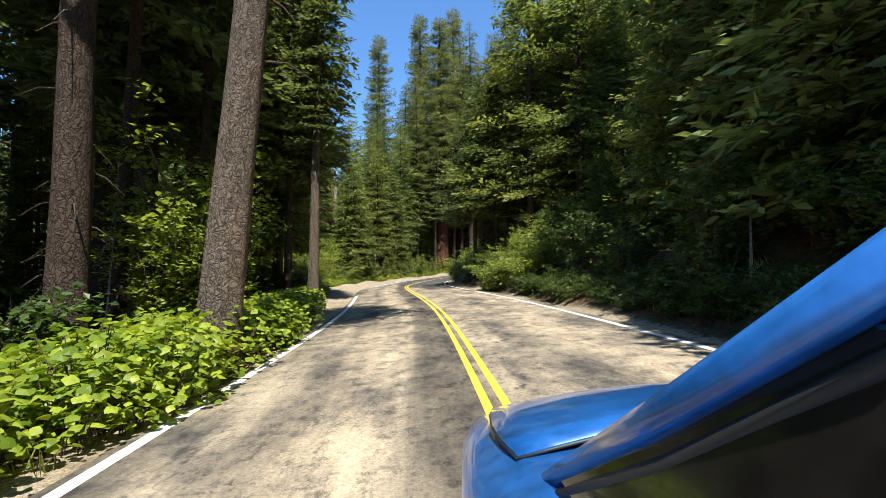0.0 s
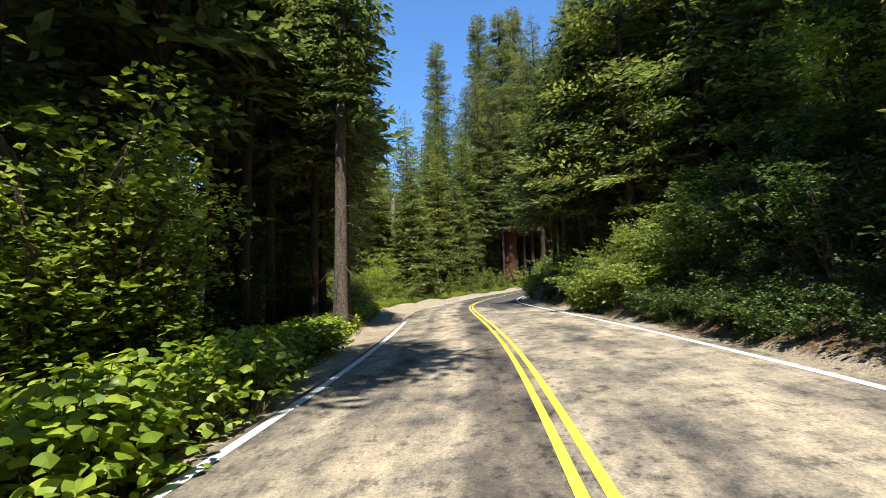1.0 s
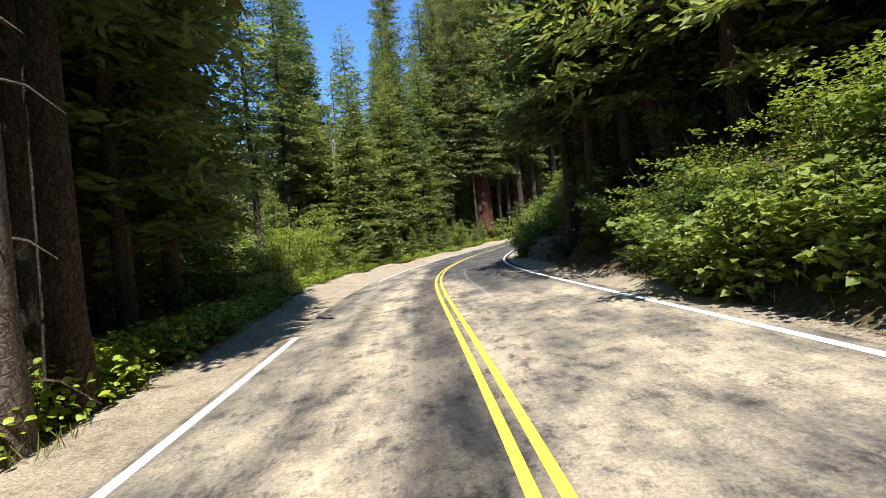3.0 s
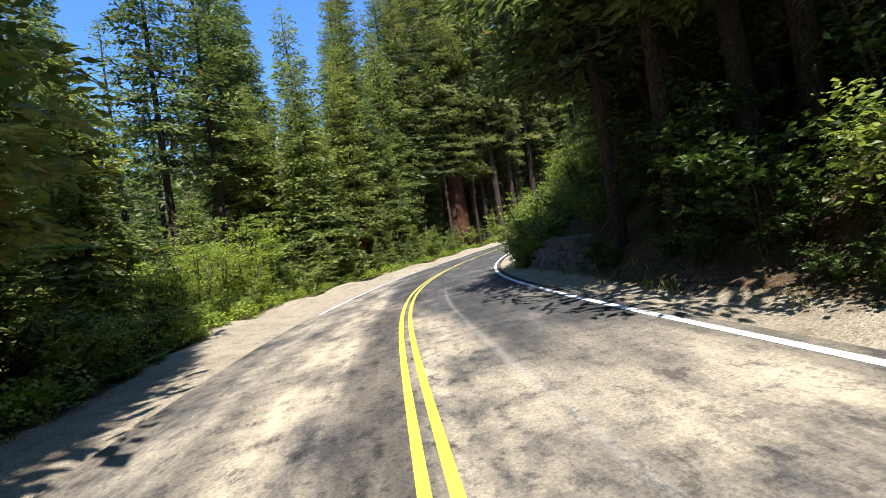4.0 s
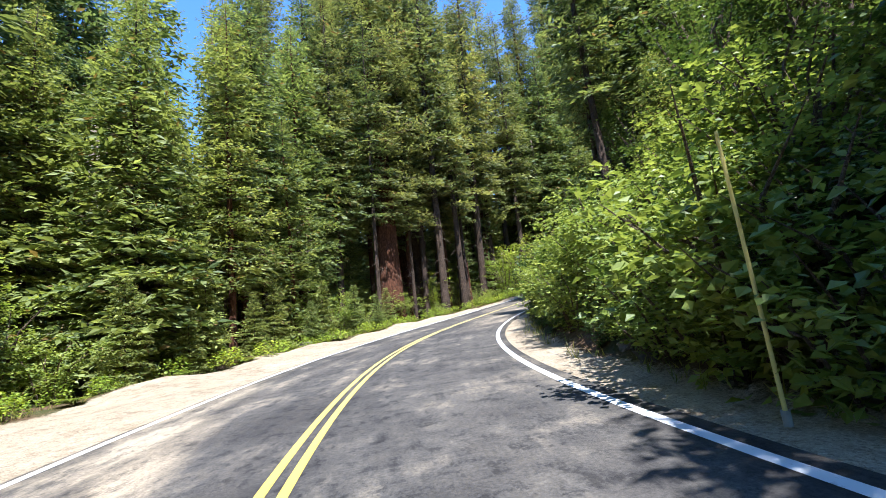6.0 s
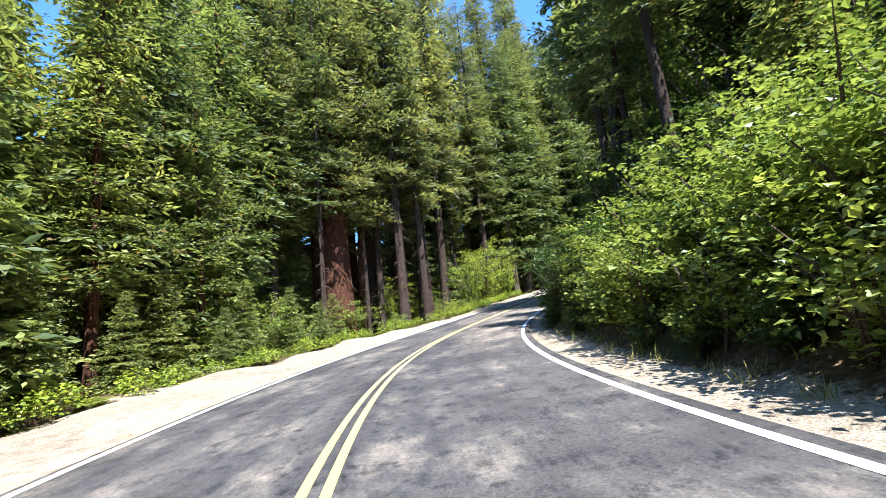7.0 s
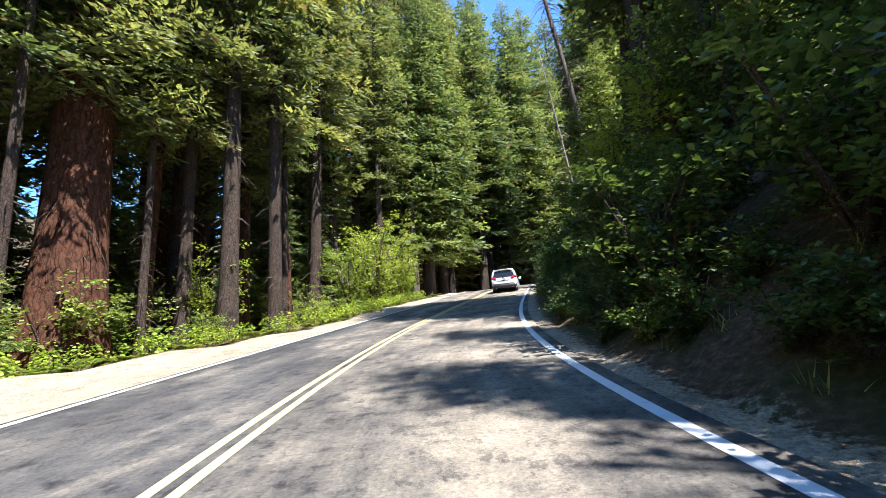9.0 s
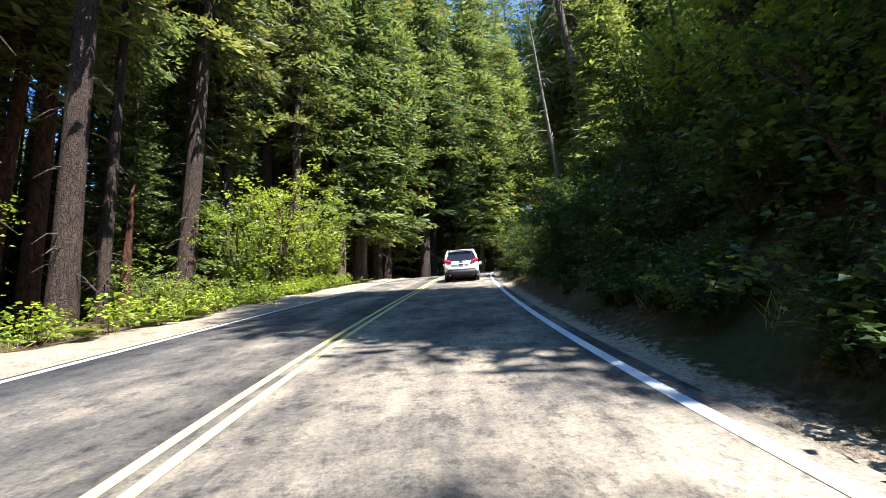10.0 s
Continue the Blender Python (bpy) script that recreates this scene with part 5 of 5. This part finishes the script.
def glasshouse(car, paint, cowl, front, rear, tail, belt, hw_low, hw_top, roof_z, pillar=0.075):
    """Windows, pillars and roof: the lengths of cowl, roof front, roof rear, tail; belt heights front and rear."""
    zc, zt = belt
    for sx in (-1, 1):
        lo_f, hi_f = Vector((sx * hw_low, cowl, zc)), Vector((sx * hw_top, front, roof_z - 0.05))
        hi_r, lo_r = Vector((sx * hw_top, rear, roof_z - 0.06)), Vector((sx * hw_low, tail, zt))
        part("side_window", slab([lo_f, hi_f, hi_r, lo_r], 0.012, (-sx, 0, 0)), GLASS, car, "dark tinted side glass")
        part("front_pillar", bar([lo_f + Vector((0, 0.06, -0.07)), lo_f.lerp(hi_f, 0.5) + Vector((sx * 0.01, 0, -0.02)), hi_f + Vector((sx * 0.01, -0.02, 0.02))], pillar, pillar * 1.25), paint, car)
        part("window_seal", bar([lo_f + Vector((sx * 0.012, -0.03, -0.06)), lo_f.lerp(hi_f, 0.5) + Vector((sx * 0.015, -0.05, -0.065)), hi_f + Vector((sx * 0.012, -0.05, -0.04)), hi_f.lerp(hi_r, 0.5) + Vector((sx * 0.015, 0, 0.0)), hi_r], 0.03, 0.03), TRIM, car, "black rubber seal")
        part("rear_pillar", bar([hi_r + Vector((0, 0, 0.02)), hi_r.lerp(lo_r, 0.5) + Vector((sx * 0.01, -0.02, 0.02)), lo_r], 0.13, 0.12), paint, car)
        mid = front * 0.42 + rear * 0.58
        part("middle_pillar", bar([Vector((sx * hw_low, mid - 0.02, (zc + zt) / 2)), Vector((sx * hw_top, mid, roof_z - 0.05))], 0.05, 0.09), TRIM, car)
        part("roof_rail", bar([hi_f + Vector((0, -0.15, 0.075)), hi_f.lerp(hi_r, 0.5) + Vector((0, 0, 0.10)), hi_r + Vector((0, 0.1, 0.075))], 0.03, 0.03), TRIM, car)
    part("windscreen", slab([Vector((-hw_low + 0.03, cowl + 0.02, zc - 0.03)), Vector((hw_low - 0.03, cowl + 0.02, zc - 0.03)), Vector((hw_top - 0.02, front, roof_z - 0.07)), Vector((-hw_top + 0.02, front, roof_z - 0.07))], 0.012), GLASS, car)
    part("rear_window", slab([Vector((-hw_low * 0.93, tail + 0.02, zt)), Vector((hw_low * 0.93, tail + 0.02, zt)), Vector((hw_top * 0.95, rear - 0.02, roof_z - 0.08)), Vector((-hw_top * 0.95, rear - 0.02, roof_z - 0.08))], 0.012, (0, -1, 0)), GLASS, car)
    rings = []
    for y, dz in ((front + 0.06, -0.05), (front - 0.12, 0.0), ((front + rear) / 2, 0.03), (rear + 0.15, 0.0), (rear - 0.08, -0.05)):
        rings.append([Vector((x, y, roof_z + dz - 0.10 * (abs(x) / hw_top) ** 3 * 0.6)) for x in np.linspace(-hw_top - 0.03, hw_top + 0.03, 11)])
    rf = loft(rings, False)
    bmesh.ops.solidify(rf, geom=rf.faces[:], thickness=0.04)
    part("roof", rf, paint, car)


def suv():
    car = new("suv_car")
    st = [(4.62, 0.62, 0.34, 0.62, 0.70, 0.72), (4.50, 0.82, 0.28, 0.74, 0.84, 0.88), (4.1, 0.90, 0.26, 0.86, 0.96, 1.02), (3.5, 0.92, 0.26, 0.92, 1.02, 1.08), (2.0, 0.925, 0.26, 0.96, 1.06, 1.08), (0.6, 0.925, 0.28, 0.98, 1.08, 1.10), (0.12, 0.90, 0.34, 0.98, 1.08, 1.10), (0.0, 0.85, 0.42, 0.94, 1.04, 1.06)]
    part("body", loft(body_rings(st)), WHITE_BODY, car)
    glasshouse(car, WHITE_BODY, 3.35, 2.55, 0.38, 0.06, (1.06, 1.08), 0.84, 0.66, 1.70)
    part("rear_bumper", bar([Vector((-0.86, 0.10, 0.50)), Vector((-0.55, -0.03, 0.49)), Vector((0.55, -0.03, 0.49)), Vector((0.86, 0.10, 0.50))], 0.16, 0.30), TRIM, car, "black lower bumper")
    part("bumper_step", bar([Vector((-0.80, 0.06, 0.68)), Vector((-0.5, -0.05, 0.68)), Vector((0.5, -0.05, 0.68)), Vector((0.80, 0.06, 0.68))], 0.10, 0.10), WHITE_BODY, car)
    for sx in (-1, 1):
        part("tail_light", loft([[Vector((sx * (0.52 + 0.38 * u), -0.025 + 0.13 * max(0, u - 0.6) + dy, 0.97 + 0.06 * u + dz)) for u in (0, 0.25, 0.5, 0.75, 1.0)] for dy, dz in ((0.03, -0.02), (0.0, 0.0), (0.0, 0.13), (0.03, 0.16))], False), RED_LENS, car, "red tail light lens")
        part("wing_mirror", bar([Vector((sx * 0.93, 3.05, 1.08)), Vector((sx * 1.02, 3.02, 1.12)), Vector((sx * 1.12, 3.0, 1.12))], 0.12, 0.17), WHITE_BODY, car)
        part("exhaust_tip", bar([Vector((sx * 0.6, 0.05, 0.36)), Vector((sx * 0.6, -0.06, 0.36))], 0.09, 0.09), CHROME, car)
    part("trim_strip", bar([Vector((-0.45, -0.035, 0.99)), Vector((0.45, -0.035, 0.99))], 0.03, 0.05), CHROME, car, "chrome strip across the tailgate")
    part("badge", slab([Vector((-0.10, -0.045, 1.0)), Vector((0.10, -0.045, 1.0)), Vector((0.10, -0.045, 1.07)), Vector((-0.10, -0.045, 1.07))], 0.012, (0, -1, 0)), CHROME, car, "plain chrome badge")
    plate = part("number_plate", slab([Vector((-0.16, -0.02, 0.80)), Vector((0.16, -0.02, 0.80)), Vector((0.16, -0.02, 0.94)), Vector((-0.16, -0.02, 0.94))], 0.012, (0, -1, 0)), PLATE, car)
    part("plate_bar", slab([Vector((-0.11, -0.034, 0.84)), Vector((0.11, -0.034, 0.84)), Vector((0.11, -0.034, 0.90)), Vector((-0.11, -0.034, 0.90))], 0.003, (0, -1, 0)), TRIM, plate)
    part("wiper", bar([Vector((0.0, 0.015, 1.10)), Vector((0.3, 0.03, 1.17))], 0.02, 0.02), TRIM, car)
    part("spoiler", bar([Vector((-0.62, 0.30, 1.68)), Vector((0.62, 0.30, 1.68))], 0.22, 0.05), WHITE_BODY, car)
    wheel_set(car, (-0.80, 0.80), (0.95, 3.75), 0.36, 0.23)
    return tagged(car, "white compact SUV with red tail lights driving ahead in the lane", "car")


white_car = suv()
_x, _y, _z, _h, _b = along(97.3)
white_car.matrix_basis = Matrix.Translation((_x + 1.75 * math.cos(_h), _y + 1.75 * math.sin(_h), _z + 1.75 * _b + 0.005)) @ pose(0, 0, 0, 2.5, -math.degrees(math.atan(_b)), math.degrees(_h))


def hatchback():
    """A blue car; its rear bumper at y = 0."""
    car = new("blue_car")
    st = [(4.16, 0.64, 0.30, 0.54, 0.60, 0.62), (4.10, 0.82, 0.26, 0.64, 0.69, 0.72), (3.95, 0.90, 0.24, 0.71, 0.76, 0.80), (3.5, 0.955, 0.22, 0.78, 0.83, 0.90), (3.2, 0.97, 0.22, 0.80, 0.86, 0.94), (2.9, 0.982, 0.22, 0.83, 0.885, 0.97), (2.6, 0.955, 0.22, 0.86, 0.94, 0.98),
          (1.2, 0.93, 0.22, 0.90, 0.98, 1.0), (0.35, 0.84, 0.26, 0.92, 1.0, 1.02), (0.08, 0.864, 0.34, 0.90, 0.98, 1.0), (0.0, 0.799, 0.40, 0.84, 0.92, 0.94)]
    part("body", loft(body_rings(st)), BLUE_BODY, car)
    # bonnet, raised a little, with a dark gap round it
    for name, grow, lift, m in (("bonnet_gap", 0.005, 0.006, TRIM), ("bonnet", 0.0, 0.012, BLUE_BODY)):
        rings = []
        for y, hw, ze, zc in ((4.09 + grow, 0.70, 0.715, 0.77), (3.95, 0.77, 0.765, 0.85), (3.6, 0.815, 0.835, 0.94), (3.3, 0.835, 0.875, 0.985), (3.1, 0.825, 0.89, 1.0), (2.92 - grow, 0.80, 0.90, 1.005)):
            rings.append([Vector((x * (hw + grow), y, ze + (zc - ze) * (1 - abs(x) ** 2.2) + lift + 0.01 * abs(x) ** 6)) for x in np.linspace(-1, 1, 15)])
        bm = loft(rings, False)
        bmesh.ops.solidify(bm, geom=bm.faces[:], thickness=0.008)
        part(name, bm, m, car, "" if m is BLUE_BODY else "dark shut line")
    part("cowl", slab([Vector((-0.45, 2.88, 0.975)), Vector((0.45, 2.88, 0.975)), Vector((0.45, 2.74, 0.985)), Vector((-0.45, 2.74, 0.985))], 0.012), TRIM, car, "black cowl below the windscreen")
    glasshouse(car, BLUE_BODY, 2.68, 1.91, 0.55, 0.10, (0.98, 1.0), 0.75, 0.57, 1.488, 0.055)
    for sx in (-1, 1):
        m = part("wing_mirror", loft([[Vector((sx * (0.97 + 0.24 * u), 2.42 + dy, 0.93 + 0.075 * math.sin(3.1 * u) * k - 0.02)) for u in (0, 0.15, 0.4, 0.7, 0.9, 1.0)] for dy, k in ((0.0, -1.0), (0.05, -1.2), (0.10, -0.5), (0.115, 0.1), (0.10, 0.7), (0.05, 1.25), (0.0, 1.0))], False), BLUE_BODY, car)
        part("mirror_glass", slab([Vector((sx * 0.99, 2.425, 0.87)), Vector((sx * 1.18, 2.425, 0.87)), Vector((sx * 1.19, 2.425, 0.95)), Vector((sx * 1.0, 2.425, 0.97))], 0.006, (0, -1, 0)), CHROME, m)
        part("mirror_stalk", bar([Vector((sx * 0.89, 2.46, 0.90)), Vector((sx * 0.99, 2.46, 0.91))], 0.07, 0.06), BLUE_BODY, m)
        part("headlight", loft([[Vector((sx * (0.50 + 0.26 * u), 4.06 - 0.30 * u * u + dy, 0.60 + 0.08 * u + dz)) for u in (0, 0.3, 0.6, 1.0)] for dy, dz in ((0, -0.06), (0.012, 0.0), (0.0, 0.06))], False), CLEAR, car, "clear headlight lens")
        part("door_line", bar([Vector((sx * 0.92, 2.55, 0.32)), Vector((sx * 0.924, 2.58, 0.6)), Vector((sx * 0.91, 2.60, 0.93))], 0.012, 0.012), TRIM, car)
        part("door_handle", bar([Vector((sx * 0.925, 1.5, 0.84)), Vector((sx * 0.95, 1.42, 0.84)), Vector((sx * 0.925, 1.32, 0.84))], 0.03, 0.035), BLUE_BODY, car)
        part("tail_light", bar([Vector((sx * 0.70, 0.02, 0.80)), Vector((sx * 0.76, 0.06, 1.0))], 0.10, 0.12), RED_LENS, car)
    part("front_grille", bar([Vector((-0.45, 4.12, 0.42)), Vector((0.45, 4.12, 0.42))], 0.05, 0.14), TRIM, car)
    part("dashboard", bar([Vector((-0.66, 2.35, 0.98)), Vector((0.66, 2.35, 0.98))], 0.45, 0.16), TRIM, car)
    wheel_set(car, (-0.73, 0.73), (0.75, 3.3), 0.30, 0.19)
    return tagged(car, "blue hatchback with a glossy bonnet and wing mirror on the road", "car")


blue_car = hatchback()
_z0 = along(-1.7)[2]
blue_car.matrix_basis = Matrix.Translation((1.05, -3.67, _z0 + 0.01)) @ pose(0, 0, 0, -0.6, -2.6, 0)
